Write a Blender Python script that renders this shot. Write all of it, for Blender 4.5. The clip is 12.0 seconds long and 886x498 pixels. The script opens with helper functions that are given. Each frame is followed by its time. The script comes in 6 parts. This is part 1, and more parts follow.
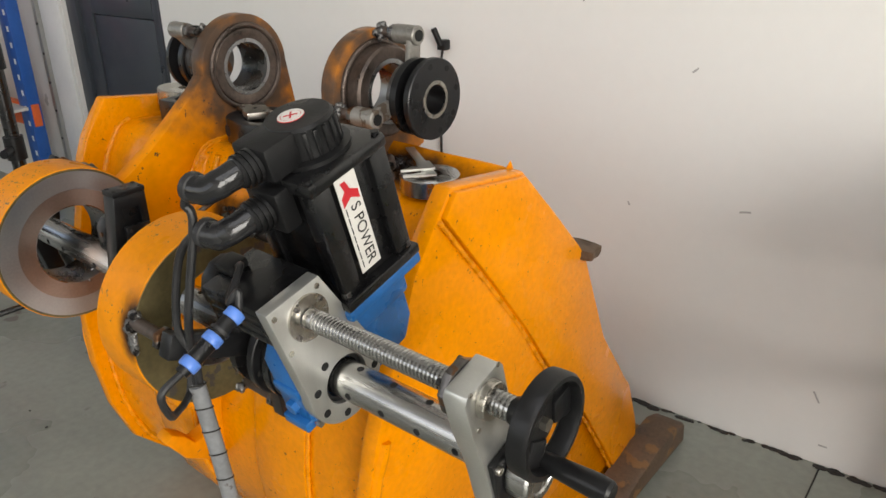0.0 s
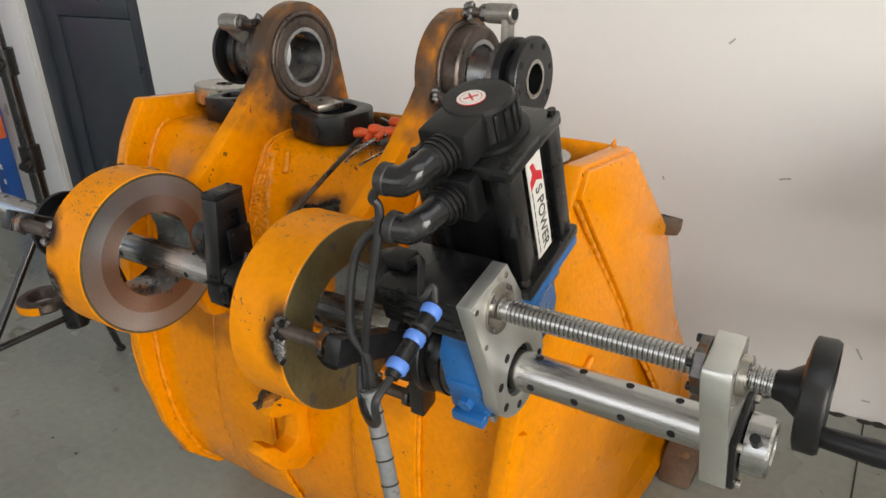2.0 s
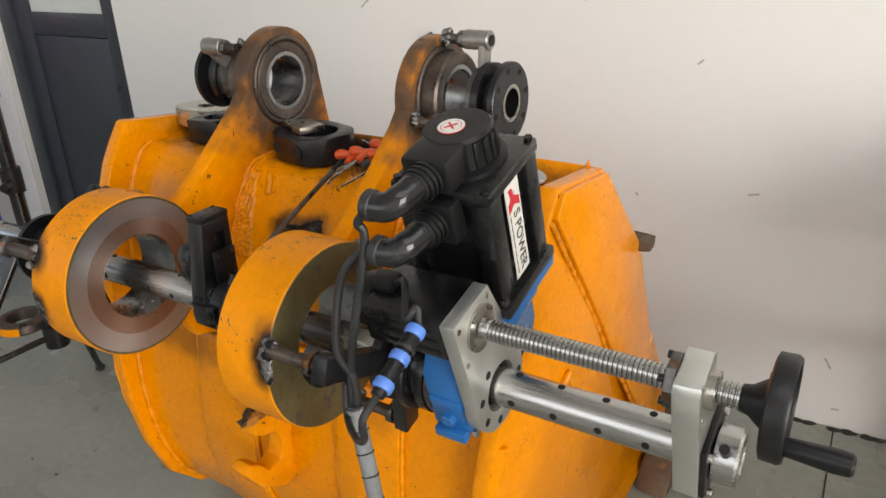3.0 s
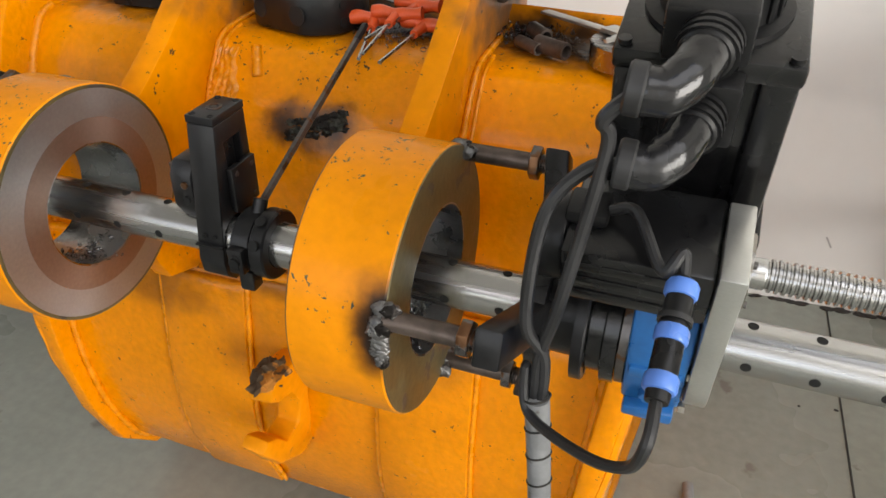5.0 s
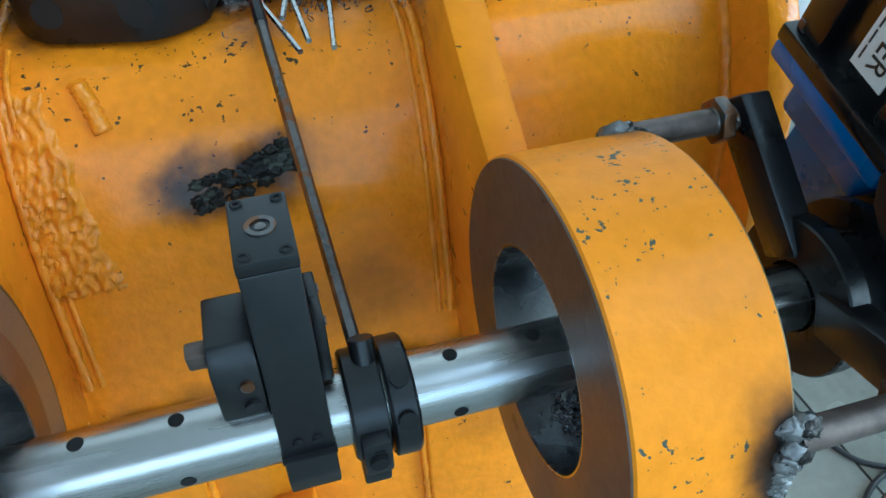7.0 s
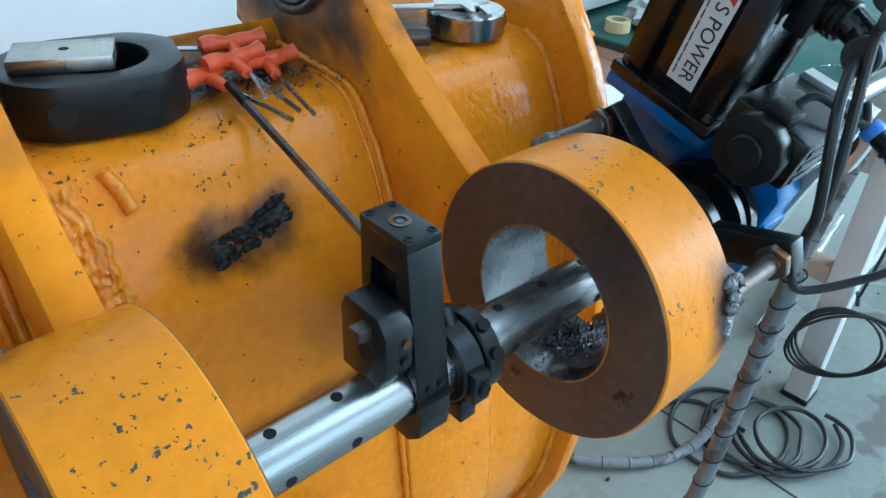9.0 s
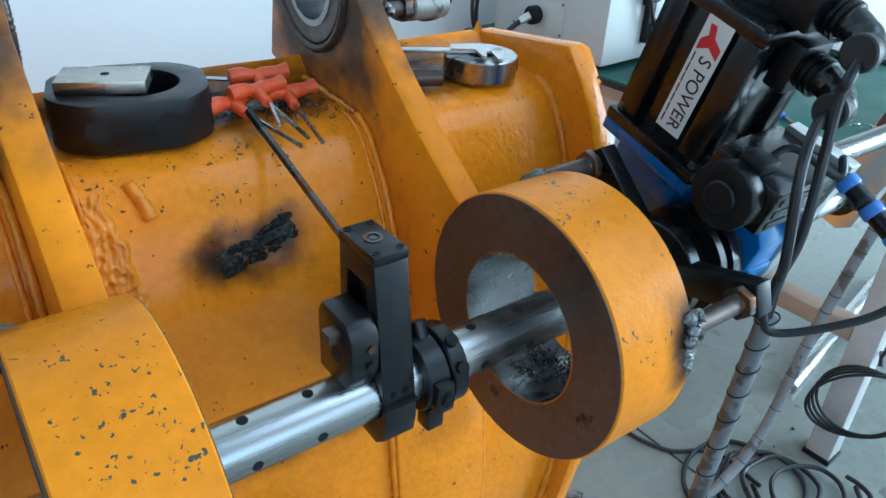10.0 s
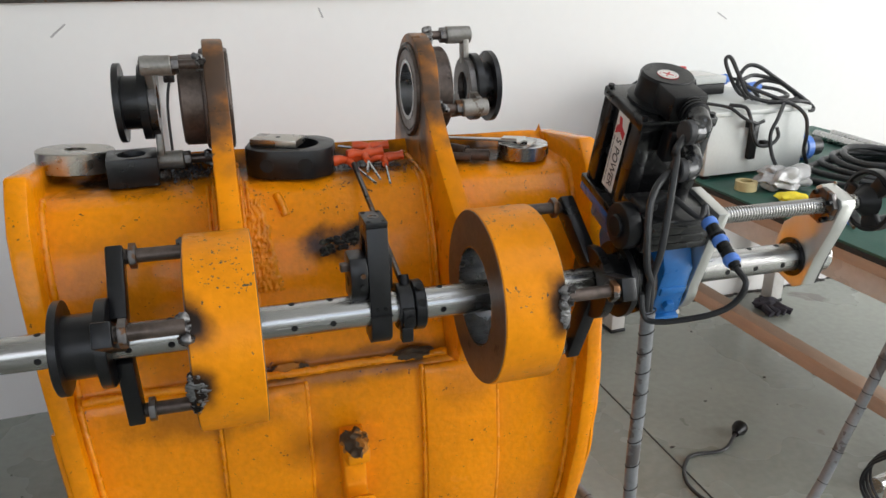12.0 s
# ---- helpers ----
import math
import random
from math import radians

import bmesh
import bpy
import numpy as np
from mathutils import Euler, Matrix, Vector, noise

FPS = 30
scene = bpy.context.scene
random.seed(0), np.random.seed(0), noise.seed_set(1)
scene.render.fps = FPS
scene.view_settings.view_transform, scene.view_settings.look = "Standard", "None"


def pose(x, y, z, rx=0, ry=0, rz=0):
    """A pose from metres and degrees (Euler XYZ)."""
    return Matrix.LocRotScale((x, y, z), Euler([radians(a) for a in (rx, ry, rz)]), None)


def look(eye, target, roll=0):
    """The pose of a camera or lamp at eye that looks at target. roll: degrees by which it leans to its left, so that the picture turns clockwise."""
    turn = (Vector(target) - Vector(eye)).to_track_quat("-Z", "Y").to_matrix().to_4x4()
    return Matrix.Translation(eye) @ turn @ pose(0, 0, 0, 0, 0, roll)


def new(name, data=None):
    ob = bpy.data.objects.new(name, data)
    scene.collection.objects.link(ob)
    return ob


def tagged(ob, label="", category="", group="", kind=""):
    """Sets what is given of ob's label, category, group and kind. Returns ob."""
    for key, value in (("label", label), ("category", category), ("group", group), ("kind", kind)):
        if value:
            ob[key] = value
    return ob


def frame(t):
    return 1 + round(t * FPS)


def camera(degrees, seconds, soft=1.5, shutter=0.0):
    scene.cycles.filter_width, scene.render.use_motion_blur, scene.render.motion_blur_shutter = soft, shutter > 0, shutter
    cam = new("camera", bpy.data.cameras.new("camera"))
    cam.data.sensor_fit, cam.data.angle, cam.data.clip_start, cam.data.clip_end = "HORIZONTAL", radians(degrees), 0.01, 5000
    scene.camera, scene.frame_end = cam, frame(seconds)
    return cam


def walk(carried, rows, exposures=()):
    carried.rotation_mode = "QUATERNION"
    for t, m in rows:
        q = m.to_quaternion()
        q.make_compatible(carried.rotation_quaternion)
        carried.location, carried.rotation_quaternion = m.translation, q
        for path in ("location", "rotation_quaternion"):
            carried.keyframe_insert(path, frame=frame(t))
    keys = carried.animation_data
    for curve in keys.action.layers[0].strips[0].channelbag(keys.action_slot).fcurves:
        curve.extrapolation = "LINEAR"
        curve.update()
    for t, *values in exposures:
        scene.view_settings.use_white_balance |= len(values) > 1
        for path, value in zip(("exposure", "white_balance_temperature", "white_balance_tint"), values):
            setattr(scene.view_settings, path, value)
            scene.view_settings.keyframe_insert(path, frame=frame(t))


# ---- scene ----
cam = camera(61.0, 12.0, soft=1.5)
PATH = [
    (0, (1.144, -0.551, 1.359), (-0.016, 0.861, 0.545), -0.6),
    (0.5, (1.055, -0.517, 1.334), (-0.091, 0.863, 0.45), -1.4),
    (1, (0.957, -0.588, 1.341), (-0.153, 0.804, 0.429), -2.1),
    (1.5, (0.89, -0.664, 1.34), (-0.176, 0.776, 0.452), -2.4),
    (2, (0.893, -0.697, 1.345), (-0.124, 0.806, 0.505), -2.4),
    (2.5, (0.909, -0.716, 1.374), (-0.077, 0.828, 0.571), -2.3),
    (2.7, (0.912, -0.724, 1.375), (-0.071, 0.823, 0.572), -2.3),
    (4.3, (0.636, -0.632, 1.294), (-0.166, 0.916, 0.316), -0.7),
    (4.5, (0.566, -0.606, 1.285), (-0.184, 0.946, 0.271), -0.5),
    (5, (0.474, -0.583, 1.261), (-0.095, 0.988, 0.162), 0.5),
    (5.5, (0.337, -0.577, 1.255), (-0.04, 1.017, 0.108), -0.5),
    (6, (0.202, -0.578, 1.244), (0.036, 1.021, 0.054), -1.1),
    (6.5, (0.114, -0.489, 1.211), (0.196, 1.083, -0.024), -1.5),
    (7, (0.016, -0.305, 1.206), (0.422, 1.147, -0.108), -1.4),
    (7.2, (0.001, -0.277, 1.192), (0.494, 1.165, -0.103), -2.3),
    (8.8, (-0.277, -0.331, 1.241), (0.846, 0.88, 0.114), 2.4),
    (9, (-0.285, -0.344, 1.244), (0.849, 0.873, 0.133), 2.6),
    (9.5, (-0.296, -0.377, 1.248), (0.836, 0.873, 0.174), 3.4),
    (10, (-0.268, -0.431, 1.262), (0.784, 0.927, 0.238), 3.3),
    (10.5, (-0.217, -0.546, 1.275), (0.696, 0.969, 0.342), 2.9),
    (11, (-0.183, -0.689, 1.302), (0.604, 0.941, 0.451), 1.8),
    (11.5, (-0.2, -0.863, 1.305), (0.472, 0.85, 0.522), 0.8),
    (12, (-0.196, -1.021, 1.318), (0.339, 0.763, 0.59), 0.1),
]
EXPOSURES = [(0.0, 0.40, 6900, 10), (2.5, 0.44, 6900, 10), (4.5, 0.64, 6900, 11), (5.5, 0.72, 6700, 9), (6.0, 0.76, 6000, 2), (6.5, 0.82, 5300, -3), (7.0, 0.90, 4600, -11), (9.0, 0.80, 4600, -8), (9.5, 0.75, 4650, -6), (10.5, 0.66, 4950, -4), (11.0, 0.56, 5650, 4), (11.5, 0.48, 6050, 7), (12.0, 0.43, 6350, 9)]
walk(cam, [(t, look(eye, target, roll)) for t, eye, target, roll in PATH], EXPOSURES)

# ---- light ----
world = bpy.data.worlds.new("sky")
scene.world = world
world.use_nodes = True
_wn = world.node_tree.nodes
_sky = _wn.new("ShaderNodeTexSky")
_sky.sky_type = 'NISHITA'
_sky.sun_disc = False
_sky.sun_elevation = radians(40)
_sky.sun_rotation = radians(200)
world.node_tree.links.new(_sky.outputs[0], _wn["Background"].inputs[0])
_wn["Background"].inputs[1].default_value = 0.12


def area(name, eye, target, sx, sy, watts, colour):
    d = bpy.data.lights.new(name, 'AREA')
    d.shape, d.size, d.size_y, d.energy, d.color = 'RECTANGLE', sx, sy, watts, colour
    ob = new(name, d)
    ob.matrix_world = look(eye, target)
    return ob


# overhead lamp added out of view to lift the floor and top faces
area("roof_fill", (2.6, -1.45, 4.25), (2.2, -0.8, 0), 3.2, 2.4, 36, (1.0, 0.985, 0.965))
area("window_light_east", (5.9, -2.9, 1.95), (0.3, -0.3, 0.7), 2.9, 3.4, 250, (1.0, 0.985, 0.96))
# added fill from the south; no window is known there
area("fill_light_south", (0.0, -4.9, 2.6), (0.0, 0, 1.7), 5.8, 2.4, 20, (1.0, 0.98, 0.96))
# weak added fill from the west, likewise without a known window
area("fill_light_west", (-4.9, -2.2, 2.5), (0, -1.6, 1.2), 2.6, 2.2, 3, (0.95, 0.98, 1.0))

# ---- materials ----


def mat(name, base, rough=0.5, metal=0.0, vary=0.12, scale=6.0, fine=60.0, bump=0.1, spots=None, spot_at=0.68, spot_scale=14.0, coat=0.0,
        rough_vary=0.15, stretch=(1, 1, 1), dist=0.002, spec=0.5, scorch=(), burnt=(0.018, 0.011, 0.008), worn=(), turned=0.0, grain=0.35):
    """Two scales of colour variation, fine relief, and chipped or stained spots."""
    m = bpy.data.materials.new(name)
    m.use_nodes = True
    n, l = m.node_tree.nodes, m.node_tree.links
    b = n["Principled BSDF"]
    b.inputs["Metallic"].default_value = metal
    b.inputs["Coat Weight"].default_value = coat
    b.inputs["Specular IOR Level"].default_value = spec
    tc, mp = n.new("ShaderNodeTexCoord"), n.new("ShaderNodeMapping")
    mp.inputs["Scale"].default_value = stretch
    l.new(tc.outputs["Object"], mp.inputs[0])

    def nz(s, detail=4.0):
        t = n.new("ShaderNodeTexNoise")
        t.inputs["Scale"].default_value, t.inputs["Detail"].default_value = s, detail
        l.new(mp.outputs[0], t.inputs["Vector"])
        return t

    a, f = nz(scale), nz(fine)
    mix = n.new("ShaderNodeMix")
    mix.data_type = 'RGBA'
    dark = tuple(c * (1 - vary * 1.6) for c in base)
    light = tuple(min(1, c * (1 + vary)) for c in base)
    mix.inputs[6].default_value, mix.inputs[7].default_value = (*dark, 1), (*light, 1)
    add = n.new("ShaderNodeMath")
    add.operation = 'MULTIPLY_ADD'
    add.inputs[1].default_value = grain
    l.new(f.outputs[0], add.inputs[0])
    sc = n.new("ShaderNodeMath")
    sc.operation = 'MULTIPLY'
    sc.inputs[1].default_value = 1 - grain
    l.new(a.outputs[0], sc.inputs[0])
    l.new(sc.outputs[0], add.inputs[2])
    rmp = n.new("ShaderNodeMapRange")
    rmp.inputs[1].default_value, rmp.inputs[2].default_value = 0.32, 0.68
    l.new(add.outputs[0], rmp.inputs[0])
    l.new(rmp.outputs[0], mix.inputs[0])
    col = mix.outputs[2]
    rr = n.new("ShaderNodeMapRange")
    rr.inputs[3].default_value, rr.inputs[4].default_value = max(0.03, rough - rough_vary), min(1, rough + rough_vary)
    rr.inputs[1].default_value, rr.inputs[2].default_value = 0.3, 0.7
    l.new(a.outputs[0], rr.inputs[0])
    l.new(rr.outputs[0], b.inputs["Roughness"])
    hgt = f.outputs[0]
    if spots:
        s1, s2 = nz(spot_scale, 6.0), nz(spot_scale * 0.22, 2.0)
        mul = n.new("ShaderNodeMath")
        mul.operation = 'MULTIPLY_ADD'
        mul.inputs[1].default_value = 0.45
        l.new(s2.outputs[0], mul.inputs[0])
        half = n.new("ShaderNodeMath")
        half.operation = 'MULTIPLY'
        half.inputs[1].default_value = 0.75
        l.new(s1.outputs[0], half.inputs[0])
        l.new(half.outputs[0], mul.inputs[2])
        chips = mul.outputs[0]
        for (sx, sy, sz), (wx, wy, wz), more in worn:
            # patches that took more knocks
            off, div, ln = n.new("ShaderNodeVectorMath"), n.new("ShaderNodeVectorMath"), n.new("ShaderNodeVectorMath")
            off.operation, div.operation, ln.operation = 'SUBTRACT', 'DIVIDE', 'LENGTH'
            off.inputs[1].default_value, div.inputs[1].default_value = (sx, sy, sz), (wx, wy, wz)
            l.new(tc.outputs["Object"], off.inputs[0])
            l.new(off.outputs[0], div.inputs[0])
            l.new(div.outputs[0], ln.inputs[0])
            near = n.new("ShaderNodeMapRange")
            near.inputs[1].default_value, near.inputs[2].default_value = 0.2, 1.3
            near.inputs[3].default_value, near.inputs[4].default_value = more, 0.0
            l.new(ln.outputs["Value"], near.inputs[0])
            plus = n.new("ShaderNodeMath")
            plus.operation = 'ADD'
            l.new(chips, plus.inputs[0])
            l.new(near.outputs[0], plus.inputs[1])
            chips = plus.outputs[0]
        ramp = n.new("ShaderNodeMapRange")
        ramp.inputs[1].default_value, ramp.inputs[2].default_value = spot_at, spot_at + 0.02
        l.new(chips, ramp.inputs[0])
        m2 = n.new("ShaderNodeMix")
        m2.data_type = 'RGBA'
        m2.inputs[7].default_value = (*spots, 1)
        l.new(ramp.outputs[0], m2.inputs[0])
        l.new(col, m2.inputs[6])
        col = m2.outputs[2]
        sub = n.new("ShaderNodeMath")
        sub.operation = 'MULTIPLY_ADD'
        sub.inputs[1].default_value = -0.6
        l.new(ramp.outputs[0], sub.inputs[0])
        l.new(f.outputs[0], sub.inputs[2])
        hgt = sub.outputs[0]
    for (sx, sy, sz), (wx, wy, wz), strength in scorch:
        # burnt paint round a weld, and other darkened patches, of uneven outline
        off = n.new("ShaderNodeVectorMath")
        off.operation = 'SUBTRACT'
        off.inputs[1].default_value = (sx, sy, sz)
        l.new(tc.outputs["Object"], off.inputs[0])
        div = n.new("ShaderNodeVectorMath")
        div.operation = 'DIVIDE'
        div.inputs[1].default_value = (wx, wy, wz)
        l.new(off.outputs[0], div.inputs[0])
        ln = n.new("ShaderNodeVectorMath")
        ln.operation = 'LENGTH'
        l.new(div.outputs[0], ln.inputs[0])
        wob = n.new("ShaderNodeMath")
        wob.operation = 'MULTIPLY_ADD'
        wob.inputs[1].default_value = 0.9
        l.new(nz(26, 5.0).outputs[0], wob.inputs[0])
        l.new(ln.outputs["Value"], wob.inputs[2])
        fall = n.new("ShaderNodeMapRange")
        fall.interpolation_type = 'SMOOTHSTEP'
        fall.inputs[1].default_value, fall.inputs[2].default_value = 0.75, 1.6
        fall.inputs[3].default_value, fall.inputs[4].default_value = strength, 0.0
        l.new(wob.outputs[0], fall.inputs[0])
        m3 = n.new("ShaderNodeMix")
        m3.data_type = 'RGBA'
        m3.inputs[7].default_value = (*burnt, 1)
        l.new(fall.outputs[0], m3.inputs[0])
        l.new(col, m3.inputs[6])
        col = m3.outputs[2]
    l.new(col, b.inputs["Base Color"])
    b.inputs["Coat Roughness"].default_value = 0.12
    if turned:
        # concentric lathe marks round the bar's axis
        tg = n.new("ShaderNodeTangent")
        tg.direction_type, tg.axis = 'RADIAL', 'X'
        b.inputs["Anisotropic"].default_value = turned
        l.new(tg.outputs[0], b.inputs["Tangent"])
    bp = n.new("ShaderNodeBump")
    bp.inputs["Strength"].default_value, bp.inputs["Distance"].default_value = bump, dist
    l.new(hgt, bp.inputs["Height"])
    l.new(bp.outputs[0], b.inputs["Normal"])
    return m


EYE = (0.418, 1.073)
WELDS_R = [(-0.126, 0.866), (-0.136, 0.835), (0.09, 0.923), (0.031, 0.68)]
WELDS_L = [(-0.124, 0.886), (-0.137, 0.80), (0.080, 0.917), (0.030, 0.68)]
YEL = (0.82, 0.268, 0.0008)
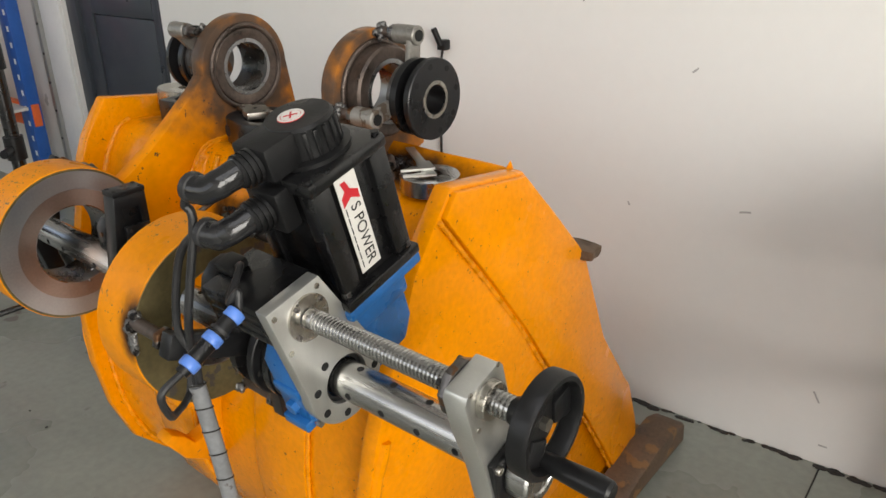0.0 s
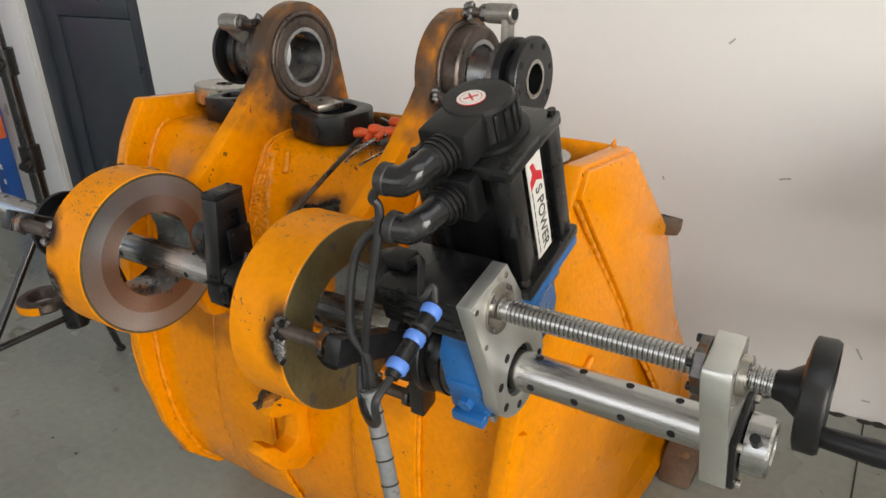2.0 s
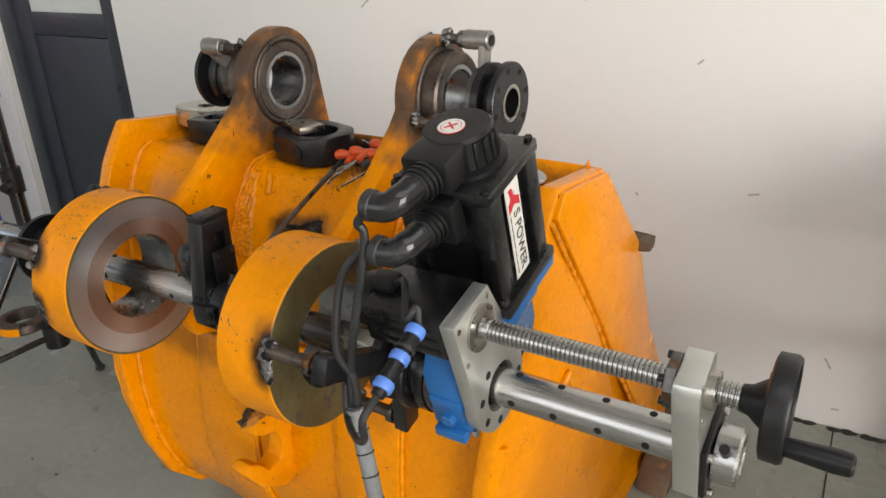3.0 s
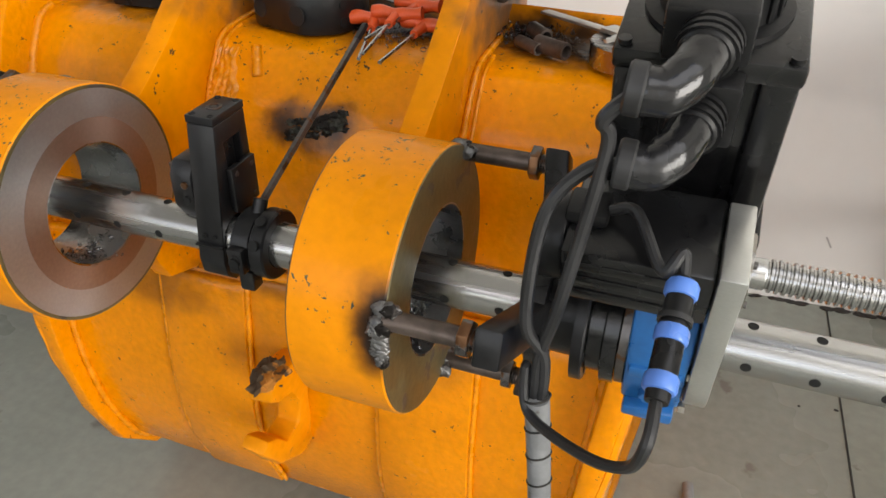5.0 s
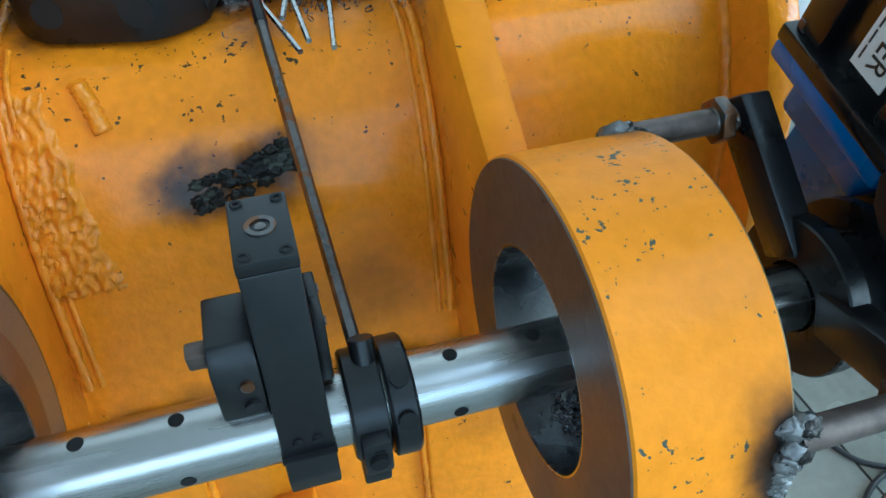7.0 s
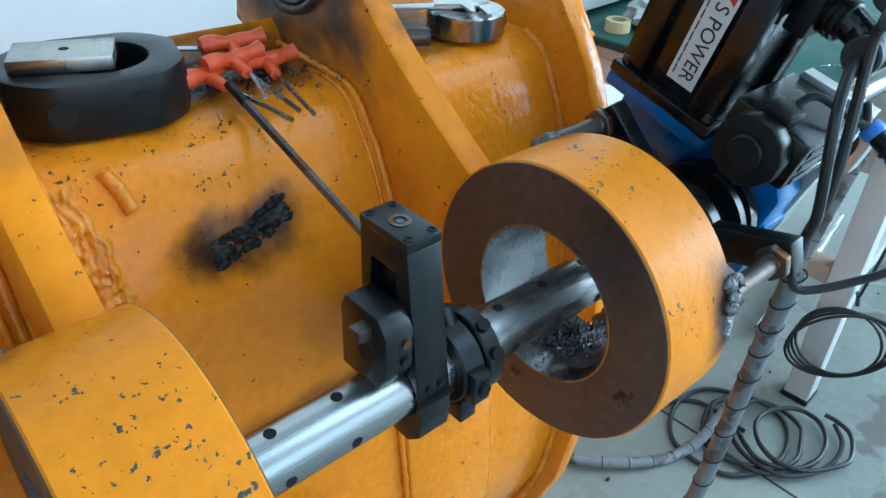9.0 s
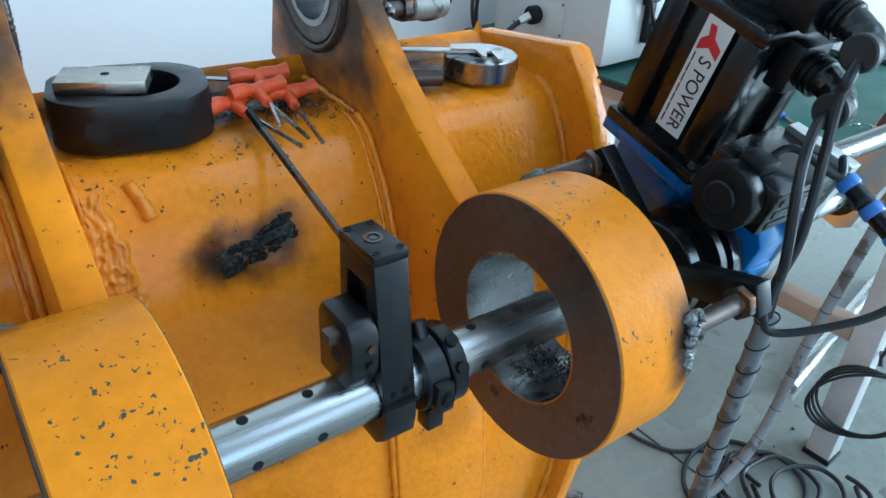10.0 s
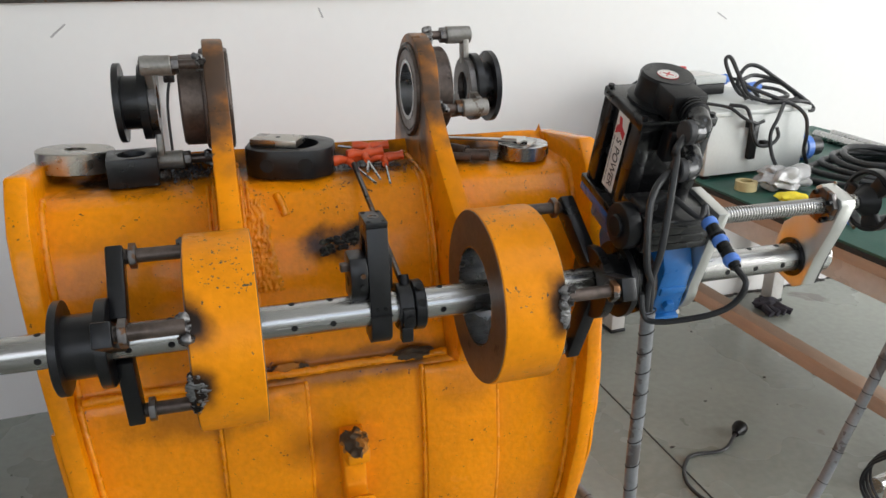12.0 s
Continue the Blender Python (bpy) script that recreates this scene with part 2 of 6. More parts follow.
M = {
    "yellow": mat("yellow_paint", YEL, 0.24, 0, 0.10, 5, 95, 0.5, (0.07, 0.04, 0.015), 0.772, 190, coat=0.32, grain=0.5, spec=0.10, dist=0.0035, worn=[((-0.1, 0.30, 0.925), (0.5, 0.06, 0.05), 0.05)], scorch=[((-0.008, 0.205, 0.846), (0.088, 0.06, 0.046), 1.0), ((0.03, 0.205, 0.862), (0.05, 0.05, 0.05), 0.9), ((-0.05, 0.205, 0.845), (0.05, 0.05, 0.045), 0.9), ((0.10, 0.16, 0.635), (0.05, 0.04, 0.03), 0.8), ((-0.13, 0.17, 0.63), (0.05, 0.04, 0.02), 0.8), ((-0.28, 0.13, 0.58), (0.16, 0.1, 0.06), 0.55), ((-0.40, 0.20, 0.80), (0.10, 0.10, 0.13), 0.32), ((0.08, 0.19, 0.72), (0.07, 0.1, 0.05), 0.35), ((-0.06, 0.14, 0.50), (0.10, 0.1, 0.10), 0.30), ((0.20, 0.15, 0.56), (0.07, 0.1, 0.05), 0.30), ((0.0, 0.18, 0.625), (0.32, 0.08, 0.035), 0.62), ((-0.36, 0.40, 0.94), (0.17, 0.10, 0.05), 1.0), ((-0.01, 0.40, 0.94), (0.24, 0.105, 0.06), 1.0), ((0.28, 0.40, 0.94), (0.17, 0.10, 0.05), 0.97)]),
    "yellow_lug": mat("yellow_paint_lug", YEL, 0.34, 0, 0.15, 6, 45, 0.25, (0.10, 0.05, 0.02), 0.76, 110, coat=0.08, spec=0.10, burnt=(0.075, 0.05, 0.036), scorch=[((0.17, EYE[0], EYE[1]), (0.5, 0.215, 0.215), 0.97), ((-0.18, EYE[0], EYE[1]), (0.5, 0.215, 0.215), 0.97), ((-0.2, 0.34, 1.14), (0.1, 0.07, 0.08), 0.9), ((0.19, 0.32, 1.05), (0.1, 0.04, 0.05), 0.9)]),
    "yellow_boss": mat("yellow_paint_boss", (0.78, 0.262, 0.003), 0.40, 0, 0.12, 8, 80, 0.35, (0.07, 0.075, 0.055), 0.775, 230, coat=0.06, spec=0.12, worn=[((-0.205, -0.05, 0.943), (0.055, 0.085, 0.05), 0.085), ((0.21, 0.0, 0.953), (0.06, 0.09, 0.035), 0.080)], scorch=[((x, y, z), (0.035, 0.045, 0.045), 1.0) for x, spots in ((0.255, WELDS_R), (-0.26, WELDS_L)) for y, z in spots]),
    "grime": mat("oily_grime", (0.045, 0.03, 0.02), 0.5, 0, 0.5, 25, 150, 0.8, (0.30, 0.12, 0.02), 0.74, 60),
    "scorch": mat("scorched_paint", (0.06, 0.035, 0.015), 0.75, 0, 0.4, 22, 120, 0.4, (0.4, 0.16, 0.02), 0.6, 18),
    "weld": mat("weld_metal", (0.21, 0.205, 0.20), 0.42, 0.8, 0.4, 60, 200, 0.6, (0.02, 0.017, 0.015), 0.64, 90),
    "spatter": mat("burnt_spatter", (0.05, 0.052, 0.040), 0.42, 0.5, 0.6, 60, 200, 0.8, (0.012, 0.010, 0.008), 0.56, 90),
    "weldpaint": mat("painted_weld", (0.80, 0.27, 0.002), 0.3, 0, 0.16, 30, 90, 0.7, coat=0.1, spec=0.35, dist=0.004),
    "steel": mat("ground_steel", (0.47, 0.465, 0.455), 0.26, 1.0, 0.05, 12, 240, 0.05, rough_vary=0.06, stretch=(0.3, 6, 6)),
    "machined": mat("machined_face", (0.30, 0.235, 0.205), 0.36, 0.9, 0.12, 5, 200, 0.05, rough_vary=0.06, turned=0.75),
    "machined_rim": mat("turned_rim", (0.36, 0.37, 0.385), 0.34, 0.85, 0.1, 9, 240, 0.05, rough_vary=0.05, turned=0.75),
    "brownface": mat("browned_face", (0.135, 0.092, 0.070), 0.42, 0.5, 0.28, 9, 120, 0.12, (0.03, 0.02, 0.018), 0.70, 24, turned=0.5),
    "oliveface": mat("olive_face", (0.13, 0.105, 0.048), 0.42, 0.4, 0.3, 9, 120, 0.15, (0.08, 0.07, 0.06), 0.68, 24),
    # near-black that paints the shade inside holes, sockets and gaps not cut
    "shade_black": mat("hole_shade_black", (0.003, 0.003, 0.003), 0.8),
    "bore": mat("bored_steel", (0.34, 0.345, 0.35), 0.28, 1.0, 0.15, 20, 300, 0.15),
    "black": mat("black_oxide", (0.010, 0.010, 0.011), 0.34, 0.2, 0.25, 20, 160, 0.08, rough_vary=0.1),
    "blackpaint": mat("black_enamel", (0.006, 0.006, 0.0065), 0.26, 0, 0.25, 14, 200, 0.1, rough_vary=0.08, coat=0.15),
    "plastic": mat("black_plastic", (0.008, 0.008, 0.0085), 0.40, 0, 0.2, 14, 200, 0.12, spec=0.32),
    "rubber": mat("black_rubber", (0.02, 0.02, 0.021), 0.5, 0, 0.2, 20, 200, 0.1),
    "glossrub": mat("shiny_cable_boot", (0.014, 0.014, 0.015), 0.16, 0, 0.2, 20, 60, 0.35, dist=0.003),
    "alu": mat("milled_aluminium", (0.60, 0.60, 0.57), 0.36, 0.85, 0.06, 10, 260, 0.06, rough_vary=0.07, stretch=(1, 5, 1)),
    "dullalu": mat("dull_aluminium", (0.30, 0.285, 0.26), 0.48, 0.6, 0.2, 14, 160, 0.12, (0.14, 0.11, 0.085), 0.70, 40),
    "nickel": mat("nickel_steel", (0.50, 0.47, 0.42), 0.3, 1.0, 0.15, 18, 200, 0.1),
    "darksteel": mat("dark_steel", (0.15, 0.14, 0.135), 0.36, 0.9, 0.3, 20, 160, 0.2, (0.16, 0.08, 0.04), 0.68, 40),
    "rusty": mat("heat_tinted_steel", (0.115, 0.088, 0.074), 0.4, 0.65, 0.4, 16, 110, 0.3),
    "blue": mat("blue_paint", (0.012, 0.12, 0.36), 0.32, 0, 0.14, 14, 120, 0.15, coat=0.2),
    "bluering": mat("blue_plastic", (0.09, 0.215, 0.63), 0.38, 0, 0.08, 14, 120, 0.06),
    "conduit": mat("grey_spiral_wrap", (0.22, 0.225, 0.23), 0.5, 0, 0.18, 20, 120, 0.15, (0.10, 0.09, 0.085), 0.64, 30),
    "cable": mat("black_cable", (0.018, 0.018, 0.019), 0.42, 0, 0.2, 20, 160, 0.08),
    "orange": mat("orange_handle", (0.75, 0.10, 0.02), 0.4, 0, 0.12, 20, 120, 0.1),
    "wall": mat("white_wall_paint", (0.74, 0.73, 0.71), 0.6, 0, 0.015, 1.2, 30, 0.05, (0.45, 0.44, 0.42), 0.80, 7, rough_vary=0.05),
    "ceil": mat("ceiling_paint", (0.7, 0.7, 0.69), 0.8, 0, 0.03, 2, 30, 0.05),
    "floor": mat("sealed_grey_floor", (0.27, 0.285, 0.25), 0.30, 0, 0.15, 1.8, 40, 0.05, (0.16, 0.15, 0.13), 0.73, 5, rough_vary=0.12),
    "joint": mat("floor_joint_dirt", (0.03, 0.028, 0.025), 0.9, 0, 0.3, 20, 120, 0.3),
    "dirt": mat("dark_floor_dirt", (0.035, 0.03, 0.026), 0.85, 0, 0.4, 30, 120, 0.5),
    "door": mat("slate_door_paint", (0.037, 0.045, 0.056), 0.42, 0, 0.08, 6, 80, 0.06),
    "glass": mat("frosted_pane", (0.62, 0.66, 0.64), 0.35, 0, 0.04, 4, 60, 0.04),
    "white": mat("white_trim", (0.72, 0.72, 0.71), 0.45, 0, 0.04, 6, 60, 0.05),
    "whitesteel": mat("white_steel_leg", (0.62, 0.60, 0.57), 0.4, 0.05, 0.08, 8, 80, 0.06),
    "wood": mat("table_edge_board", (0.42, 0.30, 0.22), 0.55, 0, 0.1, 8, 120, 0.1, stretch=(8, 1, 8)),
    "green": mat("green_rubber_mat", (0.022, 0.085, 0.062), 0.55, 0, 0.12, 8, 120, 0.15),
    "cabinet": mat("pale_grey_cabinet", (0.56, 0.57, 0.54), 0.45, 0, 0.05, 6, 120, 0.08),
    "bluesteel": mat("blue_rack_paint", (0.015, 0.09, 0.35), 0.4, 0, 0.1, 8, 80, 0.08),
    "orangesteel": mat("orange_beam_paint", (0.72, 0.13, 0.03), 0.4, 0, 0.1, 8, 80, 0.08),
    "pink": mat("pink_box", (0.75, 0.03, 0.25), 0.5, 0, 0.1, 8, 80, 0.05),
    "labelwhite": mat("label_white", (0.66, 0.64, 0.60), 0.4, 0, 0.03, 8, 80, 0.02),
    "labelblack": mat("label_black", (0.02, 0.02, 0.02), 0.45),
    "labelred": mat("label_red", (0.55, 0.02, 0.03), 0.45),
    "yellowglove": mat("yellow_glove", (0.75, 0.60, 0.02), 0.7, 0, 0.15, 30, 160, 0.4),
    "darkglove": mat("dark_glove", (0.03, 0.025, 0.035), 0.85, 0, 0.4, 40, 160, 0.6),
    "clearbag": mat("milky_bag", (0.42, 0.41, 0.40), 0.2, 0, 0.15, 20, 60, 0.6),
    "tape": mat("cream_roll", (0.62, 0.50, 0.25), 0.5),
    "swarf": mat("steel_swarf", (0.12, 0.12, 0.13), 0.25, 0.9, 0.5, 60, 200, 0.2),
    "brownsteel": mat("worn_brown_steel", (0.13, 0.085, 0.055), 0.6, 0.3, 0.3, 12, 100, 0.35, (0.22, 0.12, 0.05), 0.70, 14),
}

# ---- mesh helpers ----
B = 0.815            # height of the boring bar's axis
PHI = 16.5           # degrees by which the drive head leans about the bar
HEAD = pose(0, 0, B, PHI, 0, 0)
I4 = Matrix.Identity(4)


def smooth(bm, angle=35):
    bm.normal_update()
    for f in bm.faces:
        f.smooth = True
    for e in bm.edges:
        if len(e.link_faces) == 2:
            e.smooth = e.calc_face_angle(0) < radians(angle)
        else:
            e.smooth = False


def thing(name, label, category, at, group="", kind=""):
    ob = new(name)
    ob.empty_display_size = 0.05
    ob.location = at
    ob["base"] = 1
    tagged(ob, label, category, group, kind)
    bpy.context.view_layer.update()
    del ob["base"]
    return ob


def world_of(ob):
    m = Matrix.Translation(ob.location) @ ob.rotation_euler.to_matrix().to_4x4() if ob.rotation_mode == 'XYZ' else ob.matrix_basis.copy()
    return m


def part(name, bm, material, parent=None, label="", angle=35, clean=True):
    """One mesh, built in world coordinates, under a thing or a part."""
    if clean:
        bmesh.ops.recalc_face_normals(bm, faces=bm.faces)
    smooth(bm, angle)
    me = bpy.data.meshes.new(name)
    bm.to_mesh(me)
    bm.free()
    me.materials.append(M[material] if isinstance(material, str) else material)
    ob = new(name, me)
    if parent is not None:
        ob.parent = parent
        inv, p = I4.copy(), parent
        while p is not None:
            inv = inv @ world_of(p).inverted() if p.type == 'EMPTY' else inv
            p = p.parent
        ob.matrix_parent_inverse = inv if parent.type == 'EMPTY' else I4
    if label:
        tagged(ob, label)
    return ob


def single(name, bm, material, label, category, group="", kind="", angle=35):
    return tagged(part(name, bm, material, None, "", angle), label, category, group, kind)


def bev(bm, width, angle=40, seg=2):
    bm.normal_update()
    es = [e for e in bm.edges if len(e.link_faces) == 2 and e.calc_face_angle(0) > radians(angle)]
    bmesh.ops.bevel(bm, geom=es, offset=width, segments=seg, profile=0.5, affect='EDGES')
    return bm


def box(x0, x1, y0, y1, z0, z1, m=I4, bevel=0.002, bm=None):
    b = bmesh.new()
    bmesh.ops.create_cube(b, size=1, matrix=Matrix.Translation(((x0 + x1) / 2, (y0 + y1) / 2, (z0 + z1) / 2)) @ Matrix.Diagonal((x1 - x0, y1 - y0, z1 - z0, 1)))
    if bevel:
        bev(b, bevel)
    b.transform(m)
    return join(bm, b)


def join(bm, b):
    if bm is None:
        return b
    me = bpy.data.meshes.new("tmp")
    b.to_mesh(me)
    b.free()
    bm.from_mesh(me)
    bpy.data.meshes.remove(me)
    return bm


def lathe(profile, centre=(0, 0, 0), axis='x', seg=48, bm=None, m=I4, closed=False):
    """Turns a profile of (along, radius) pairs about an axis through centre."""
    b = bmesh.new()
    rings = []
    for a, r in profile:
        if r < 1e-6:
            rings.append([b.verts.new((a, 0, 0))])
        else:
            rings.append([b.verts.new((a, r * math.cos(2 * math.pi * k / seg), r * math.sin(2 * math.pi * k / seg))) for k in range(seg)])
    pairs = list(zip(rings, rings[1:])) + ([(rings[-1], rings[0])] if closed else [])
    for p, q in pairs:
        for k in range(seg):
            j = (k + 1) % seg
            if len(p) == 1 and len(q) > 1:
                b.faces.new((p[0], q[k], q[j]))
            elif len(q) == 1 and len(p) > 1:
                b.faces.new((p[k], p[j], q[0]))
            elif len(p) > 1:
                b.faces.new((p[k], p[j], q[j], q[k]))
    turn = {'x': I4, 'y': pose(0, 0, 0, 0, 0, 90), 'z': pose(0, 0, 0, 0, -90, 0)}[axis]
    b.transform(m @ Matrix.Translation(centre) @ turn)
    return join(bm, b)


def rod(p, q, r, r2=None, seg=20, bm=None, m=I4, chamfer=0.0):
    p, q = Vector(p), Vector(q)
    r2 = r if r2 is None else r2
    d = (q - p)
    n = d.length
    c = chamfer
    prof = [(0, 0), (0, r - c), (c, r), (n - c, r2), (n, r2 - c), (n, 0)] if c else [(0, 0), (0, r), (n, r2), (n, 0)]
    turn = d.to_track_quat('X', 'Z').to_matrix().to_4x4()
    return lathe(prof, (0, 0, 0), 'x', seg, bm, m @ Matrix.Translation(p) @ turn)


def prism(outer, x0, x1, holes=(), bm=None, m=I4, bevel=0.0):
    """A plate: an outline of (y, z) with round or free holes, from x0 to x1."""
    b = bmesh.new()
    loops = [outer, *holes]
    sides = []
    for x in (x0, x1):
        es, rings = [], []
        for lp in loops:
            vs = [b.verts.new((x, y, z)) for y, z in lp]
            rings.append(vs)
            es += [b.edges.new((vs[i], vs[(i + 1) % len(vs)])) for i in range(len(vs))]
        if len(loops) == 1:
            b.faces.new(rings[0])
        else:
            bmesh.ops.triangle_fill(b, edges=es, use_beauty=True)
        sides.append(rings)
    for ra, rb in zip(*sides):
        k = len(ra)
        for i in range(k):
            j = (i + 1) % k
            b.faces.new((ra[i], ra[j], rb[j], rb[i]))
    bmesh.ops.recalc_face_normals(b, faces=b.faces)
    if bevel:
        bev(b, bevel, 50, 2)
    b.transform(m)
    return join(bm, b)


def ring_pts(cy, cz, r, n=32, a0=0.0, a1=360.0):
    full = abs(a1 - a0) >= 359.9
    k = n if full else n + 1
    return [(cy + r * math.cos(radians(a0 + (a1 - a0) * i / n)), cz + r * math.sin(radians(a0 + (a1 - a0) * i / n))) for i in range(k)]


def curve_pts(pts, n=8):
    """A smooth line through the points (Catmull-Rom)."""
    v = [Vector(p) for p in pts]
    v = [v[0] * 2 - v[1], *v, v[-1] * 2 - v[-2]]
    out = []
    for a, b_, c, d in zip(v, v[1:], v[2:], v[3:]):
        for i in range(n):
            t = i / n
            out.append(0.5 * ((2 * b_) + (c - a) * t + (2 * a - 5 * b_ + 4 * c - d) * t * t + (3 * b_ - a - 3 * c + d) * t ** 3))
    out.append(v[-2])
    return out


def tube(pts, r, seg=10, n=8, bm=None, ripple=None, m=I4):
    """A round tube along a smooth line; ripple(i) scales the radius."""
    line = curve_pts(pts, n)
    b = bmesh.new()
    rings, up = [], None
    for i, p in enumerate(line):
        d = (line[min(i + 1, len(line) - 1)] - line[max(i - 1, 0)]).normalized()
        if up is None:
            up = d.orthogonal().normalized()
        up = (up - d * up.dot(d)).normalized()
        side = d.cross(up)
        rr = r * (ripple(i) if ripple else 1)
        rings.append([b.verts.new(p + (up * math.cos(2 * math.pi * k / seg) + side * math.sin(2 * math.pi * k / seg)) * rr) for k in range(seg)])
    for p, q in zip(rings, rings[1:]):
        for k in range(seg):
            b.faces.new((p[k], p[(k + 1) % seg], q[(k + 1) % seg], q[k]))
    b.faces.new(rings[0][::-1])
    b.faces.new(rings[-1])
    b.transform(m)
    return join(bm, b)


def lumpy(bm, amount, scale, seed=0.0):
    for v in bm.verts:
        v.co += Vector(noise.noise_vector(v.co * scale + Vector((seed, 0, 0)))) * amount
    return bm


def blob(centre, size, lump=0.25, sub=3, seed=0.0, bm=None, m=I4):
    b = bmesh.new()
    bmesh.ops.create_icosphere(b, subdivisions=sub, radius=1)
    for v in b.verts:
        v.co *= 1 + lump * noise.noise(v.co * 2.2 + Vector((seed, seed * 0.7, 0)))
    b.transform(m @ Matrix.Translation(centre) @ Matrix.Diagonal((*size, 1)))
    return join(bm, b)


def bead(pts, r, seed=0.0, bm=None):
    """A rippled weld bead along a line."""
    return tube(pts, r, 8, 10, bm, lambda i: 0.88 + 0.10 * abs(math.sin(i * 0.9 + seed)) + 0.09 * math.sin(i * 2.3 + seed))


def hexnut(centre, r, depth, bm=None, spin=0.0, m=I4):
    return prism([(centre[1] + r * math.cos(radians(60 * i + spin)), centre[2] + r * math.sin(radians(60 * i + spin))) for i in range(6)],
                 centre[0], centre[0] + depth, bm=bm, m=m, bevel=0.0012)


def capscrew(x, y, z, r, depth, m=I4, bm=None, way=1):
    """A socket-head screw along x."""
    prof = [(0, r), (way * depth * 0.9, r), (way * depth, r * 0.9), (way * depth, r * 0.5), (way * depth * 0.5, r * 0.5), (way * depth * 0.5, 0)]
    return lathe(prof, (x, y, z), 'x', 14, bm, m)



# ---- the room ----
WYAW = 3.15                      # the north wall's turn against the bar
WALL = pose(0, 1.275, 0, 0, 0, WYAW)   # its inner face is y = 0 there


def room():
    bm = box(-6.5, 6.5, -5.5, 4.0, -0.2, 0.0, bevel=0)
    tagged(part("floor", bm, "floor"), "grey sealed concrete workshop floor with joints", "floor", kind="structure")
    fl = bpy.data.objects["floor"]
    for a, b in (((0.905, 1.32), (0.968, -0.9)),):
        d = Vector((b[0] - a[0], b[1] - a[1], 0))
        mm = Matrix.Translation((a[0], a[1], 0)) @ pose(0, 0, 0, 0, 0, math.degrees(math.atan2(d.y, d.x)))
        part("floor_joint", lumpy(box(0, d.length, -0.0022, 0.0022, 0.0005, 0.0016, mm, 0), 0.0005, 30), "joint", fl)
    # north wall with the doorway at its west end
    bm = box(-1.745, 6.6, 0, 0.2, 0, 4.2, WALL, 0)
    box(-6.6, -2.495, 0, 0.2, 0, 4.2, WALL, 0, bm)
    box(-2.495, -1.745, 0, 0.2, 2.1, 4.2, WALL, 0, bm)
    tagged(part("wall_north", bm, "wall"), "white painted wall with small scuffs", "wall", kind="structure")
    # unseen south wall; its opening is made up for the fill lamp
    bm = box(-6.6, -4.2, -5.2, -5.0, 0, 4.2, I4, 0)
    box(2.0, 6.6, -5.2, -5.0, 0, 4.2, I4, 0, bm)
    box(-4.2, 2.0, -5.2, -5.0, 0, 1.2, I4, 0, bm)
    box(-4.2, 2.0, -5.2, -5.0, 3.8, 4.2, I4, 0, bm)
    tagged(part("wall_south", bm, "wall"), "unseen white wall with a wide opening added for the south fill lamp", "wall", kind="structure")
    # unseen west wall, opened only for the west fill lamp
    bm = box(-5.2, -5.0, -5.2, -3.7, 0, 4.2, I4, 0)
    box(-5.2, -5.0, -0.7, 2.0, 0, 4.2, I4, 0, bm)
    box(-5.2, -5.0, -3.7, -0.7, 0, 1.2, I4, 0, bm)
    box(-5.2, -5.0, -3.7, -0.7, 3.7, 4.2, I4, 0, bm)
    tagged(part("wall_west", bm, "wall"), "unseen white wall with an opening added for the west fill lamp", "wall", kind="structure")
    bm = box(6.0, 6.2, -5.2, -4.4, 0, 4.2, I4, 0)
    box(6.0, 6.2, -1.4, 2.0, 0, 4.2, I4, 0, bm)
    box(6.0, 6.2, -4.4, -1.4, 0, 0.15, I4, 0, bm)
    box(6.0, 6.2, -4.4, -1.4, 3.7, 4.2, I4, 0, bm)
    tagged(part("wall_east", bm, "wall"), "white painted wall with a tall opening", "wall", kind="structure")
    # unseen ceiling; the gap is made up to let the overhead lamp through
    bm = box(-6.6, 6.6, -5.5, -2.7, 4.2, 4.4, I4, 0)
    box(-6.6, 6.6, -0.2, 2.4, 4.2, 4.4, I4, 0, bm)
    box(-6.6, 0.9, -2.7, -0.2, 4.2, 4.4, I4, 0, bm)
    box(4.3, 6.6, -2.7, -0.2, 4.2, 4.4, I4, 0, bm)
    tagged(part("ceiling", bm, "ceil"), "unseen white workshop ceiling with an opening added for the overhead lamp", "ceiling", kind="structure")
    # dirt along the foot of the wall
    bm = bmesh.new()
    rnd = random.Random(4)
    for k in range(160):
        x = rnd.uniform(0.3, 2.4)
        s = rnd.uniform(0.003, 0.011)
        blob((x, -rnd.uniform(0, 0.012) - s * 0.5, 0.001), (s * 2, s, s * 0.5), 0.5, 1, k, bm, WALL)
    tagged(part("floor_dirt", bm, "dirt"), "dark grit along the foot of the wall", "dirt", kind="stuff")
    # scuffs on the wall
    bm = bmesh.new()
    for k, (x, z, l, a) in enumerate(((0.44, 1.0, 0.02, -40), (0.61, 0.66, 0.03, -10), (0.86, 0.2, 0.035, 60), (0.9, 0.06, 0.02, 0), (-0.58, 1.13, 0.05, -40),
                                      (0.3, 0.62, 0.012, 70), (0.12, 1.16, 0.03, 70), (1.55, 1.12, 0.05, 30))):
        box(-l / 2, l / 2, -0.0012, 0, -0.0022, 0.0022, WALL @ pose(x, 0, z, 0, a, 0), 0, bm)
    bmesh.ops.subdivide_edges(bm, edges=bm.edges, cuts=3)
    lumpy(bm, 0.002, 60)
    tagged(part("wall_scuff", bm, mat("scuff_grey", (0.42, 0.41, 0.40), 0.8)), "small grey scuffs on the wall paint", "scuff", kind="stuff")
